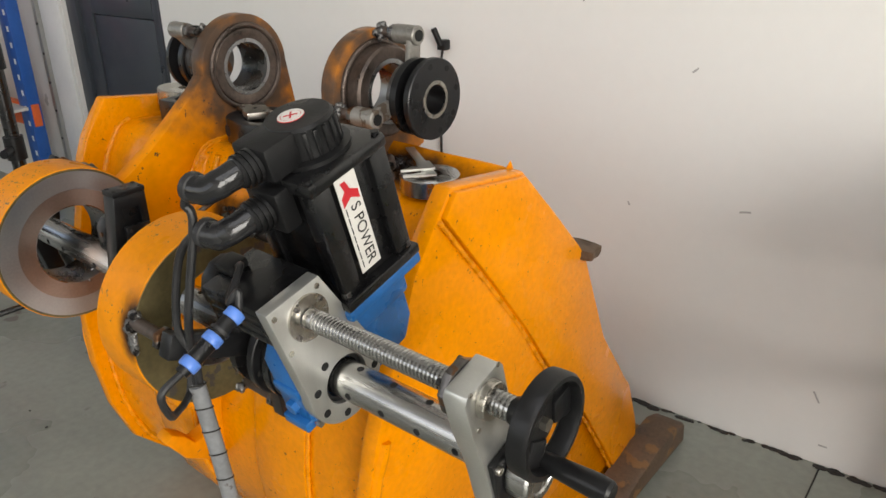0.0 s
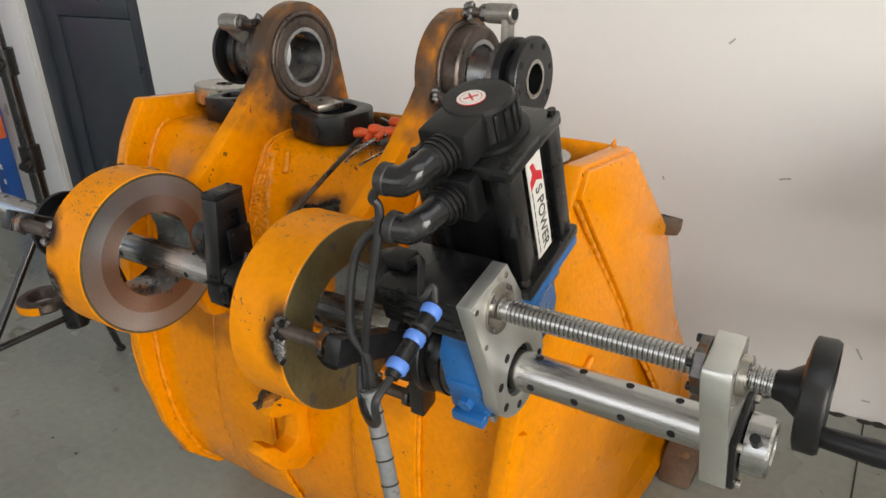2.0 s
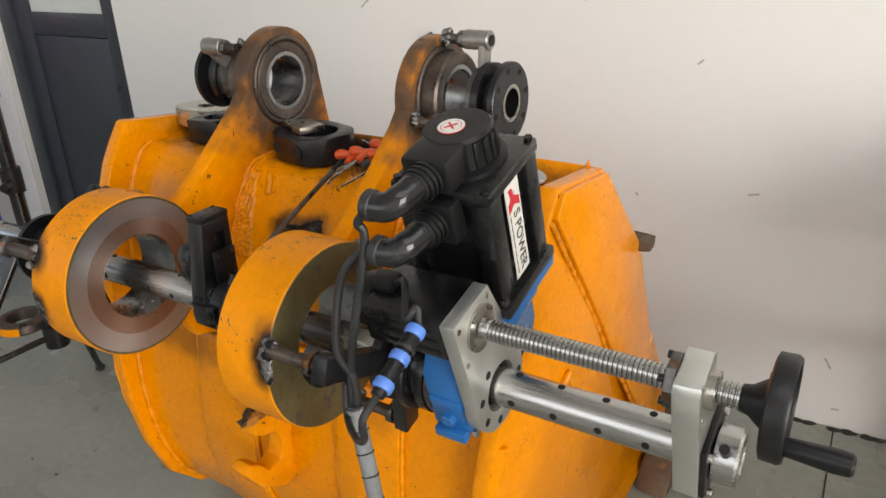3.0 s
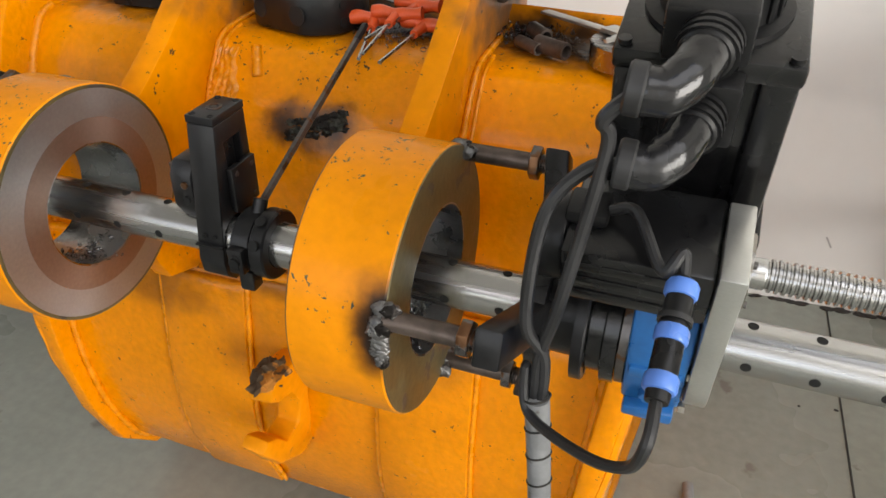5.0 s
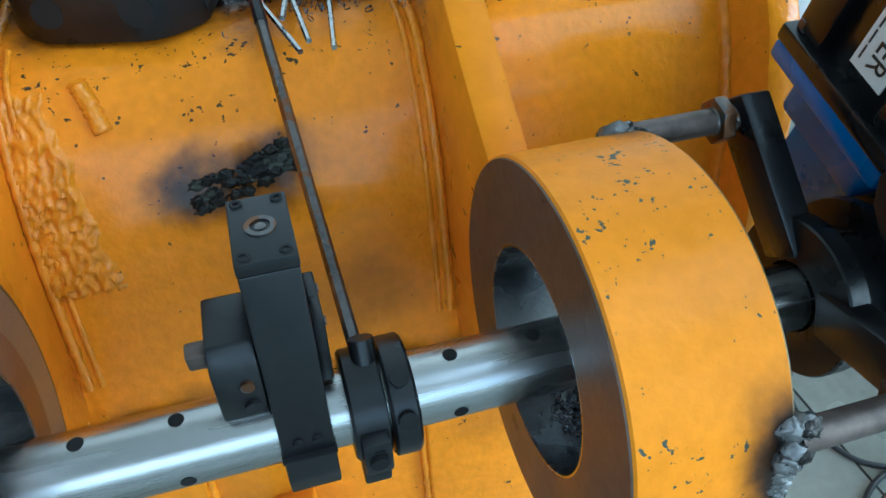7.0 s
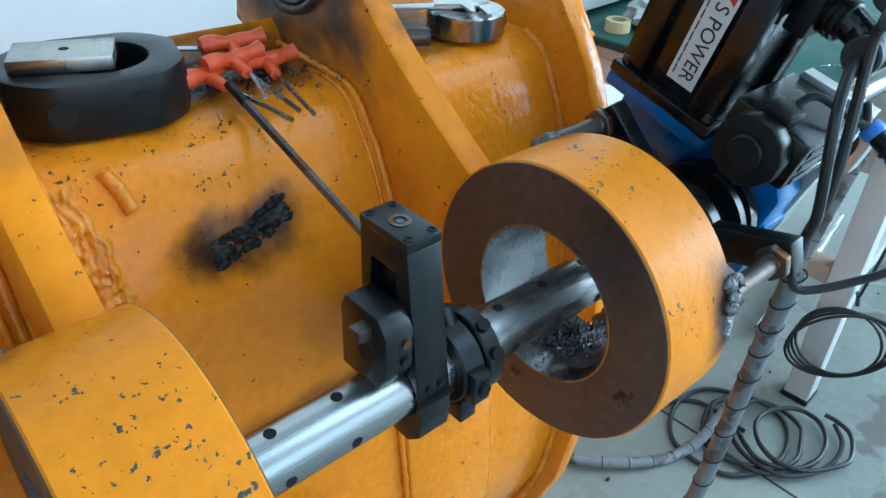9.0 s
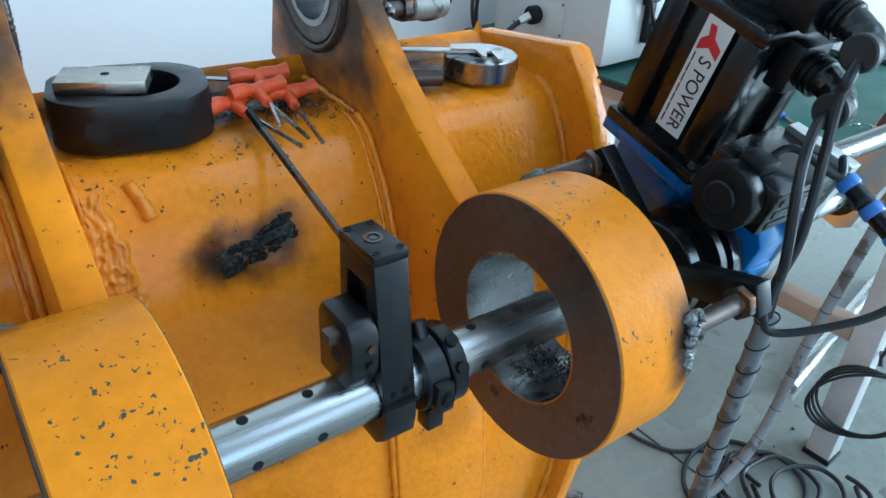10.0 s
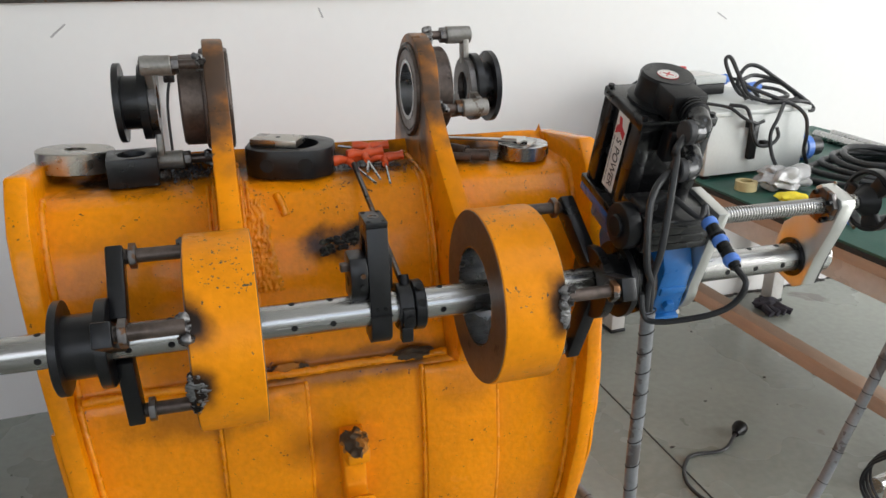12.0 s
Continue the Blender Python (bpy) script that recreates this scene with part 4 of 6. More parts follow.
def tool_head():
    o = thing("tool_holder", "black steel boring head clamped on the bar", "tool holder", (0.01, 0, B))
    body = prism([(-0.032, B - 0.018), (-0.012, B + 0.134), (0.043, B + 0.134), (0.044, B + 0.02), (0.040, B - 0.012), (0.034, B - 0.036), (0.016, B - 0.048), (-0.016, B - 0.048),
                  (-0.029, B - 0.036)], -0.0095, 0.0225, (ring_pts(0, B, 0.0255, 32), [(0.004, B + 0.045), (0.000, B + 0.112), (0.030, B + 0.112), (0.031, B + 0.045)]), bevel=0.0015)
    hb = part("holder_body", body, "black", o)
    # black strip and discs paint the dark of the split and screw sockets
    part("split_shade_strip", box(-0.0102, 0.0232, -0.0335, -0.020, B + 0.0005, B + 0.0020, I4, 0), "shade_black", hb)
    for x in (0.001, 0.013):
        part("front_screw", rod((x, -0.0275, B + 0.012), (x, -0.0300, B + 0.0115), 0.0030, seg=12), "shade_black", hb)
    part("slide_web", box(0.000, 0.013, 0.0045, 0.030, B + 0.046, B + 0.111, I4, 0.001), "black", o)
    part("guide_plate", box(0.0225, 0.030, -0.004, 0.040, B + 0.032, B + 0.084, I4, 0.0015), "black", o)
    for y, z in ((0.004, 0.076), (0.032, 0.076), (0.032, 0.040)):
        part("guide_screw", rod((0.0300, y, B + z), (0.0312, y, B + z), 0.0028, seg=12), "darksteel", o)
    part("top_cap", box(-0.0098, 0.0228, -0.0125, 0.0435, B + 0.1345, B + 0.143, I4, 0.001), "black", o)
    for x, y in ((-0.0045, -0.007), (0.0175, -0.007), (-0.0045, 0.038), (0.0175, 0.038)):
        part("cap_screw", lathe([(0, 0.0035), (0.0008, 0.0035), (0.0008, 0.002), (-0.002, 0.002), (-0.002, 0)], (x, y, B + 0.143), 'z', 12), "shade_black", o)
    part("adjuster", lathe([(0, 0.0085), (0.001, 0.0085), (0.001, 0.0055), (-0.003, 0.0055), (-0.003, 0.003), (0.0005, 0.003), (0.0005, 0)], (0.0065, 0.0155, B + 0.143), 'z', 24), "darksteel", o, "round adjusting screw")
    ct = part("cartridge", prism([(-0.010, B + 0.020), (-0.022, B + 0.040), (-0.022, B + 0.076), (-0.012, B + 0.090), (0.028, B + 0.090), (0.034, B + 0.078), (0.034, B + 0.020)], -0.036, -0.0100, bevel=0.002), "black", o,
              "side cartridge for the cutter")
    part("cutter_screw", rod((-0.018, -0.0215, B + 0.048), (-0.018, -0.0245, B + 0.048), 0.0045, seg=12), "shade_black", ct)
    part("cutter_screw", rod((-0.018, -0.0215, B + 0.066), (-0.018, -0.0245, B + 0.066), 0.0040, seg=12), "darksteel", ct)
    # black disc in place of a drilled hole's shade
    part("cutter_hole_disc", rod((-0.0365, 0.004, B + 0.050), (-0.0355, 0.004, B + 0.050), 0.0075, seg=18), "shade_black", ct)
    part("cutter", lumpy(box(-0.048, -0.034, -0.006, 0.006, B + 0.068, B + 0.080, pose(0, 0, 0), 0.002), 0.001, 90), "rusty", ct, "brown cutting tip")
    return o


tool_head()


def stop_collar():
    o = thing("stop_collar", "black split clamp collars with screws on the bar", "collar", (0.06, 0, B))
    part("collar", lathe([(0.034, 0.0255), (0.034, 0.034), (0.036, 0.036), (0.056, 0.036), (0.057, 0.034), (0.057, 0.0255)], (0, 0, B), 'x', 48, closed=True), "black", o)
    part("collar", lathe([(0.0585, 0.0255), (0.0585, 0.037), (0.060, 0.039), (0.074, 0.039), (0.076, 0.037), (0.076, 0.0255)], (0, 0, B), 'x', 48, closed=True), "black", o)
    part("clamp_lug", box(0.037, 0.055, -0.030, -0.012, B - 0.049, B - 0.024, I4, 0.002), "black", o)
    part("clamp_lug", box(0.037, 0.055, -0.044, -0.031, B - 0.018, B + 0.012, I4, 0.002), "black", o)
    for x, y, z in ((0.067, -0.036, B + 0.018), (0.067, -0.018, B + 0.036), (0.046, -0.0445, B - 0.003)):
        d = Vector((0, y, z - B)).normalized() * 0.003
        # pocket is not sunk: black disc and slot strip carry its shade
        part("screw_pocket_disc", rod((x, y, z), (x, y + d.y, z + d.z), 0.006, seg=14), "shade_black", o, "black disc painted as a shaded screw pocket")
    part("slot", box(0.044, 0.050, -0.0447, -0.042, B - 0.012, B + 0.006, I4, 0), "shade_black", o)
    part("spigot", rod((0.05, 0.004, B + 0.032), (0.05, 0.012, B + 0.046), 0.008, seg=14), "black", o)


stop_collar()


def tommy_bar():
    o = thing("hex_key", "long dark hex key standing in the collar against the bucket", "wrench", (0.05, 0.01, B + 0.04))
    a, b = Vector((0.047, 0.008, B + 0.034)), Vector((0.034, 0.318, 0.958))
    part("shaft", rod(a, b, 0.0047, seg=6), "darksteel", o)
    part("tip", rod(b - (b - a).normalized() * 0.03, b + (b - a).normalized() * 0.002, 0.0052, seg=6), "black", o)


tommy_bar()


def stud_set(o, centre, spots, x_boss, x_arm, r_stud, way):
    """Threaded studs welded to the work, each with its nut."""
    for (y, z) in spots:
        s = part("stud", rod((x_boss, y, z), (x_arm + way * 0.022, y, z), r_stud, seg=20), "rusty", o, "threaded steel stud")
        part("thread", lathe([(x_arm - way * (0.016 - 0.0015 * k) , r_stud + (0.0007 if k % 2 else -0.0002)) for k in range(12)], (0, y, z), 'x', 16), "darksteel", s)
        part("nut", hexnut((x_arm - 0.0045 - way * 0.010, y, z), r_stud * 1.85, 0.010, spin=15), "darksteel", s, "hexagon nut")


def spider(name, label, x_flange, x_hub, x_arm, x_boss, cy, cz, spots, rf, way):
    """A flanged bearing hub held by three arms."""
    o = thing(name, label, "bearing support", (x_hub, cy, cz), "bearing supports")
    f0, f1 = x_flange, x_flange - way * 0.011
    part("outer_flange", lathe([(f0, 0.0262), (f0, rf - 0.0015), (f0 - way * 0.0015, rf), (f1, rf), (f1, 0.0262)], (0, cy, cz), 'x', 56, closed=True), "black", o)
    part("hub", lathe([(f1, 0.0265), (f1, rf * 0.68), (x_hub + way * 0.003, rf * 0.68), (x_hub + way * 0.003, 0.0265)], (0, cy, cz), 'x', 48, closed=True), "black", o)
    part("inner_flange", lathe([(x_hub + way * 0.0025, 0.027), (x_hub + way * 0.0025, rf * 0.95), (x_hub - way * 0.011, rf * 0.95), (x_hub - way * 0.0125, rf * 0.93), (x_hub - way * 0.0125, 0.027)], (0, cy, cz), 'x', 56, closed=True), "black", o)
    part("bearing_ring", lathe([(f0 + way * 0.0012, 0.0255), (f0 + way * 0.0012, 0.032), (f0 - way * 0.001, 0.032), (f0 - way * 0.001, 0.0255)], (0, cy, cz), 'x', 40, closed=True), "nickel", o, "bright bearing ring")
    for k in range(8):
        a = radians(45 * k + 12)
        # black discs on the flange colour in the shade of its bolt holes
        part("bolt_hole_disc", rod((f0 - way * 0.0005, cy + rf * 0.82 * math.cos(a), cz + rf * 0.82 * math.sin(a)), (f0 + way * 0.0006, cy + rf * 0.82 * math.cos(a), cz + rf * 0.82 * math.sin(a)), 0.0052, seg=16), "shade_black", o, "black disc painted as a shaded bolt hole")
    return o


SPOTS_R = [(-0.129, 0.860), (0.085, 0.920), (0.031, 0.683)]
SPOTS_L = [(-0.122, 0.885), (0.074, 0.912), (0.030, 0.681)]


def arm_to(o, x0, x1, cy, cz, y, z, wide=0.0155, r_in=0.0285, over=0.014, material="black", cant=0.0):
    """A straight bar from the hub to a stud."""
    d = Vector((0, y - cy, z - cz))
    n = d.length
    a = math.degrees(math.atan2(d.z, d.y))
    m = Matrix.Translation((0, cy, cz)) @ pose(0, 0, 0, a, 0, 0)
    bm = box(min(x0, x1), max(x0, x1), r_in, n + over, -wide, wide, m, 0.003)
    for v in bm.verts:
        v.co.x += cant * max(0.0, 1 - math.hypot(v.co.y - cy, v.co.z - cz) / n)
    return part("arm", bm, material, o, "flat black arm" if material == "black" else "dull aluminium arm")


def bar_supports():
    # east: on the drive side
    o = spider("bearing_support", "black flanged bearing with three arms beside the drive head", 0.418, 0.375, 0.345, 0.257, 0, B, SPOTS_R, 0.064, 1)
    for y, z in SPOTS_R:
        arm_to(o, 0.340, 0.364, 0, B, y, z, 0.0175, cant=0.026)
    stud_set(o, (0, B), SPOTS_R, 0.258, 0.340, 0.0095, 1)
    # west
    o = spider("bearing_support", "black flanged bearing with three arms at the free bar end", -0.440, -0.382, -0.352, -0.262, 0, B, SPOTS_L, 0.066, -1)
    for y, z in SPOTS_L:
        arm_to(o, -0.347, -0.371, 0, B, y, z, 0.0165)
    stud_set(o, (0, B), SPOTS_L, -0.263, -0.346, 0.0105, -1)


bar_supports()


def stud_welds():
    """Rough welds that hold the studs, and their burnt surroundings."""
    for k, (x, spots, way, R) in enumerate(((0.257, SPOTS_R, 1, 0.131), (-0.262, SPOTS_L, -1, 0.131))):
        for j, (y, z) in enumerate(spots):
            d = Vector((0, y, z - B)).normalized()
            o = thing("stud_weld", "lumpy silvery weld with scorched paint round a stud", "weld", (x, y, z), "welds at the studs")
            c = Vector((x - way * 0.004, d.y * 0.137, B + d.z * 0.137))
            bm = bmesh.new()
            rnd = random.Random(10 * k + j)
            t = Vector((0, -d.z, d.y))
            for q in range(9):
                p = c + t * rnd.uniform(-0.017, 0.017) + d * rnd.uniform(-0.006, 0.003) + Vector((way * rnd.uniform(-0.006, 0.010), 0, 0))
                blob(p, (0.0090, 0.0080, 0.0080), 0.35, 3, q, bm)
            tagged(part("weld_lump", lumpy(bm, 0.0014, 110), "weld", o, angle=80), kind="stuff")
            if j == 0:
                # a second run dripping down the rim of the boss
                bm = bmesh.new()
                y2, z2 = (WELDS_R if k == 0 else WELDS_L)[1]
                a2 = math.atan2(z2 - B, y2)
                for q in range(12):
                    s = q / 11
                    ang = a2 + (s - 0.35) * (0.22 if k == 0 else 0.42)
                    wide = (0.008 if k == 0 else 0.015) * (1 - abs(s - 0.4) * 1.4)
                    blob((x - way * wide * 0.7, 0.1355 * math.cos(ang), B + 0.1355 * math.sin(ang)), (0.005 + wide, 0.0060, 0.0070) if k else (0.0045 + wide, 0.0045, 0.006), 0.3, 3, q + 40, bm)
                tagged(part("weld_run", lumpy(bm, 0.0012, 110), "weld", o, angle=80), kind="stuff")


stud_welds()


def lug_spiders():
    """The spare bearing hubs on the lug eyes."""
    for side in (1, -1):
        way = side
        x_eye = 0.198 if side > 0 else -0.213
        xf = 0.335 if side > 0 else -0.365
        xh = 0.300 if side > 0 else -0.322
        if side > 0:
            spots = [(EYE_Y - 0.098, EYE_Z - 0.022), (EYE_Y + 0.01, EYE_Z + 0.100), (EYE_Y + 0.085, EYE_Z - 0.06)]
        else:
            spots = [(EYE_Y - 0.070, EYE_Z + 0.072), (EYE_Y + 0.080, EYE_Z + 0.05), (EYE_Y - 0.01, EYE_Z - 0.105)]
        o = spider("bearing_support", "black spool-shaped hub on aluminium arms at a lug eye", xf, xh, x_eye, x_eye, EYE_Y, EYE_Z, spots, 0.069, way)
        part("arm_plate", lathe([(xh - way * 0.013, 0.03), (xh - way * 0.013, 0.058), (xh - way * 0.025, 0.058), (xh - way * 0.025, 0.03)], (0, EYE_Y, EYE_Z), 'x', 40, closed=True), "darksteel", o)
        for y, z in spots:
            arm_to(o, xh - way * 0.0135, xh - way * 0.026, EYE_Y, EYE_Z, y, z, 0.014, 0.045, 0.012, "dullalu")
            st = part("standoff", rod((xh - way * 0.058, y, z), (xh - way * 0.008, y, z), 0.0165, seg=24, chamfer=0.002), "dullalu", o, "round aluminium standoff")
            # socket depth is only a black disc on the end face
            part("socket", rod((xh - way * 0.008, y, z), (xh - way * 0.0065, y, z), 0.0095, seg=18), "shade_black", st)
            part("nut", hexnut((min(xh - way * 0.070, xh - way * 0.058), y, z), 0.015, 0.012, spin=20), "darksteel", o)
            part("stud", rod((x_eye, y, z), (xh - way * 0.06, y, z), 0.0085, seg=18), "rusty", o)
            bm = bmesh.new()
            rnd = random.Random(int(y * 1000))
            for q in range(10):
                blob((x_eye + way * rnd.uniform(0, 0.012), y + rnd.uniform(-0.012, 0.012), z + rnd.uniform(-0.012, 0.012)), (0.007, 0.006, 0.006), 0.35, 2, q, bm)
            tagged(part("weld_lump", bm, "weld", o, angle=80), kind="stuff")


lug_spiders()

# ---- drive head ----


def label_plate(o, m, upside):
    """White name plate with a red mark and black letters; local x is along the plate, y up, z out of it."""
    lp = part("name_plate", box(-0.067, 0.067, -0.0168, 0.0168, 0, 0.0012, m, 0.0), "labelwhite", o, "white name plate with red and black print")
    # the red forked mark as plain shapes
    bm = prism([(-0.060, -0.002), (-0.048, 0.002), (-0.041, 0.0135), (-0.029, 0.0135), (-0.037, 0.0), (-0.029, -0.0135), (-0.041, -0.0135), (-0.048, -0.0065), (-0.060, -0.010)], 0.0013, 0.0018,
               m=m @ Matrix(((0, 1, 0, 0), (0, 0, 1, 0), (1, 0, 0, 0), (0, 0, 0, 1))))
    part("red_mark", bm, "labelred", lp, "red forked mark")
    cu = bpy.data.curves.new("letters", 'FONT')
    cu.body, cu.size, cu.align_x, cu.align_y, cu.extrude = "S POWER", 0.0225, 'LEFT', 'CENTER', 0.0002
    tmp = bpy.data.objects.new("letters_tmp", cu)
    scene.collection.objects.link(tmp)
    dg = bpy.context.evaluated_depsgraph_get()
    me = bpy.data.meshes.new_from_object(tmp.evaluated_get(dg))
    bm = bmesh.new()
    bm.from_mesh(me)
    w = max(v.co.x for v in bm.verts)
    bm.transform(m @ Matrix.Translation((-0.027, 0.0028, 0.0016)) @ Matrix.Diagonal((0.088 / w, 1.0, 1, 1)))
    bpy.data.objects.remove(tmp)
    part("lettering", bm, "labelblack", lp, clean=False)
    bm = bmesh.new()
    for k in range(7):
        box(-0.026 + k * 0.0126, -0.0155 + k * 0.0126, -0.0128, -0.0112, 0.0013, 0.0016, m, 0, bm)
    part("small_print", bm, "labelblack", lp)


def elbow(o, y0, z0, x0, tip):
    """Moulded cable connector with a ribbed collar and a bent boot; built in the head's frame."""
    pts = [(x0, y0, z0), (x0 - 0.003, y0 - 0.022, z0 + 0.002), (x0 - 0.010, y0 - 0.044, z0 - 0.001), (x0 - 0.022, y0 - 0.057, z0 - 0.005), (x0 - 0.036, y0 - 0.060, z0 - 0.004)]
    c = part("connector", rod((x0, y0 + 0.004, z0), (x0 - 0.003, y0 - 0.026, z0 + 0.002), 0.0185, seg=28, m=HEAD, chamfer=0.002), "plastic", o, "ribbed cable connector")
    for k in range(3):
        part("rib_ring", lathe([(0.004 + 0.0075 * k, 0.019), (0.004 + 0.0075 * k, 0.0215), (0.008 + 0.0075 * k, 0.0215), (0.008 + 0.0075 * k, 0.019)], (0, 0, 0), 'x', 24, None,
                               HEAD @ Matrix.Translation((x0, y0 + 0.002, z0)) @ pose(0, 0, 0, 0, 0, -97)), "plastic", c)
    part("boot", tube(pts[1:], 0.0165, 16, 8, None, lambda i: 1.0 + 0.015 * math.sin(i * 0.9), HEAD), "glossrub", o, "shiny bent boot")
    part("gland", rod((x0 - 0.033, y0 - 0.060, z0 - 0.004), (x0 - 0.046, y0 - 0.060, z0 - 0.003), 0.0178, seg=20, m=HEAD, chamfer=0.002), "rubber", o)
    return HEAD @ Vector((x0 - 0.046, y0 - 0.060, z0 - 0.003))


MX0, MX1, MY0, MY1, MZ0, MZ1 = 0.408, 0.536, 0.036, 0.162, 0.092, 0.268     # the motor's body in the head's frame


def drive_unit():
    o = thing("drive_unit", "portable boring drive with black servo motor, blue gearbox and aluminium plate", "boring machine", (0.47, 0, B))
    # spindle flanges
    part("spindle_flange", lathe([(0.4195, 0.026), (0.4195, 0.052), (0.432, 0.052), (0.434, 0.060), (0.446, 0.060), (0.447, 0.026)], (0, 0, B), 'x', 56, closed=True), "blackpaint", o)
    part("spindle_ring", lathe([(0.4475, 0.026), (0.4475, 0.0575), (0.455, 0.0575), (0.455, 0.026)], (0, 0, B), 'x', 56, closed=True), "darksteel", o, "bare steel ring")
    # worm gearbox
    body = prism([(-0.058, -0.035), (-0.045, -0.058), (0.045, -0.058), (0.130, -0.050), (0.150, -0.02), (0.150, 0.072), (0.05, 0.072), (0.045, 0.075), (0.02, 0.088), (-0.035, 0.085), (-0.058, 0.055)],
                 0.4555, 0.5085, (ring_pts(0, 0, 0.027, 32),), m=HEAD, bevel=0.004)
    gb = part("gearbox", body, "blue", o, "blue painted worm gearbox")
    part("gearbox_flange", box(MX0 - 0.004, MX1 + 0.004, MY0 - 0.006, MY1 + 0.006, 0.074, 0.091, HEAD, 0.004), "blue", gb)
    part("gearbox_neck", box(0.425, 0.52, 0.050, 0.15, 0.03, 0.0735, HEAD, 0.006), "blue", gb)
    for x0, x1, y, z in ((0.459, 0.505, -0.058, -0.045), (0.459, 0.505, -0.052, 0.012)):
        part("rib", box(x0, x1, y - 0.010, y + 0.006, z - 0.008, z + 0.008, HEAD, 0.003), "blue", gb)
    part("drain_boss", rod((0.482, -0.050, -0.018), (0.482, -0.066, -0.019), 0.0105, seg=6, m=HEAD, chamfer=0.001), "blue", gb)
    for y, z in ((-0.050, -0.045), (-0.052, 0.012), (0.046, -0.05)):
        part("gearbox_bolt", rod((0.5085, y, z), (0.5145, y, z), 0.006, seg=6, m=HEAD), "nickel", gb, "bright hexagon bolt")
    # feed plate
    out = [(-0.069, 0.166), (0.0135, 0.163)] + [(0.062 * math.cos(radians(a)), 0.062 * math.sin(radians(a))) for a in range(22, -203, -9)]
    pl = part("feed_plate", prism(out, 0.5105, 0.5300, (ring_pts(0, 0, 0.034, 40),), m=HEAD, bevel=0.0015), "alu", o, "milled aluminium plate")
    for a in (-20, -65, -110, -155, 160, 118):
        y, z = 0.050 * math.cos(radians(a)), 0.050 * math.sin(radians(a))
        # stands proud of the plate; black colour supplies the recess shade
        part("plate_screw", lathe([(0.5298, 0.0058), (0.5304, 0.0058), (0.5304, 0.0035), (0.5306, 0)], (0, y, z), 'x', 16, None, HEAD), "shade_black", pl, "socket screw with its sunken shade painted black")
    for y, z in ((-0.061, 0.155), (0.006, 0.153), (-0.058, 0.098), (0.016, 0.088), (0.02, 0.062)):
        part("plate_pin", rod((0.5298, y, z), (0.5310, y, z), 0.0038, seg=14, m=HEAD), "nickel", pl)
    sc = (0, -0.020, 0.125)
    part("screw_flange", lathe([(0.5302, 0.0135), (0.5302, 0.030), (0.5335, 0.030), (0.5340, 0.022), (0.5330, 0.0135)], sc, 'x', 40, None, HEAD, closed=True), "nickel", pl, "round bearing flange")
    for a in range(30, 390, 90):
        part("flange_screw", capscrew(0.5335, sc[1] + 0.026 * math.cos(radians(a)), sc[2] + 0.026 * math.sin(radians(a)), 0.003, 0.003, HEAD), "darksteel", pl)
    part("bar_seal", lathe([(0.5100, 0.0335), (0.5100, 0.0275), (0.522, 0.0275), (0.522, 0.0335)], (0, 0, 0), 'x', 40, None, HEAD, closed=True), "black", o)
    # main motor
    mt = part("motor", prism([(MY0 + 0.010, MZ0), (MY1 - 0.010, MZ0), (MY1 - 0.010, MZ1), (MY0 + 0.010, MZ1)], MX0 + 0.010, MX1 - 0.010, m=HEAD, bevel=0.006), "blackpaint", o, "black servo motor")
    for ya, yb in ((MY0, MY0 + 0.030), (MY1 - 0.030, MY1)):
        for xa, xb in ((MX0, MX0 + 0.026), (MX1 - 0.026, MX1)):
            part("corner_rail", box(xa, xb, ya, yb, MZ0 + 0.014, MZ1 - 0.010, HEAD, 0.004), "blackpaint", mt)
    part("motor_flange", box(MX0 - 0.006, MX1 + 0.006, MY0 - 0.006, MY1 + 0.006, MZ0 - 0.0005, MZ0 + 0.014, HEAD, 0.003), "blackpaint", mt)
    part("end_plate", box(MX0 - 0.002, MX1 + 0.002, MY0 - 0.002, MY1 + 0.002, MZ1 - 0.012, MZ1 + 0.006, HEAD, 0.004), "blackpaint", mt)
    for xa in (MX0 + 0.006, MX1 - 0.006):
        for ya in (MY0 + 0.006, MY1 - 0.006):
            part("flange_bolt", rod((xa, ya, MZ0 + 0.014), (xa, ya, MZ0 + 0.024), 0.0068, seg=14, m=HEAD, chamfer=0.001), "darksteel", mt)
            part("end_screw", rod((xa + 0.0, ya, MZ1 + 0.006), (xa, ya, MZ1 + 0.010), 0.005, seg=12, m=HEAD), "black", mt)
    # encoder cap with cooling ribs
    cx, cy = 0.472, 0.099
    cap = lathe([(MZ1 + 0.006, 0), (MZ1 + 0.006, 0.053), (MZ1 + 0.011, 0.053), (MZ1 + 0.013, 0.043), (MZ1 + 0.048, 0.042), (MZ1 + 0.052, 0.039), (MZ1 + 0.052, 0)], (cx, cy, 0), 'z', 48, None, HEAD)
    cp = part("encoder_cap", cap, "plastic", mt, "round black cap with a warning sticker")
    part("cap_nose", box(cx - 0.032, cx + 0.027, MY0 - 0.014, cy - 0.01, MZ1 + 0.008, MZ1 + 0.0505, HEAD, 0.004), "plastic", cp)
    for k in range(9):
        a = radians(-35 + 17 * k)
        part("cap_rib", box(0.040, 0.045, -0.003, 0.003, MZ1 + 0.013, MZ1 + 0.046, HEAD @ Matrix.Translation((cx, cy, 0)) @ Matrix.Rotation(a, 4, 'Z'), 0.001), "plastic", cp)
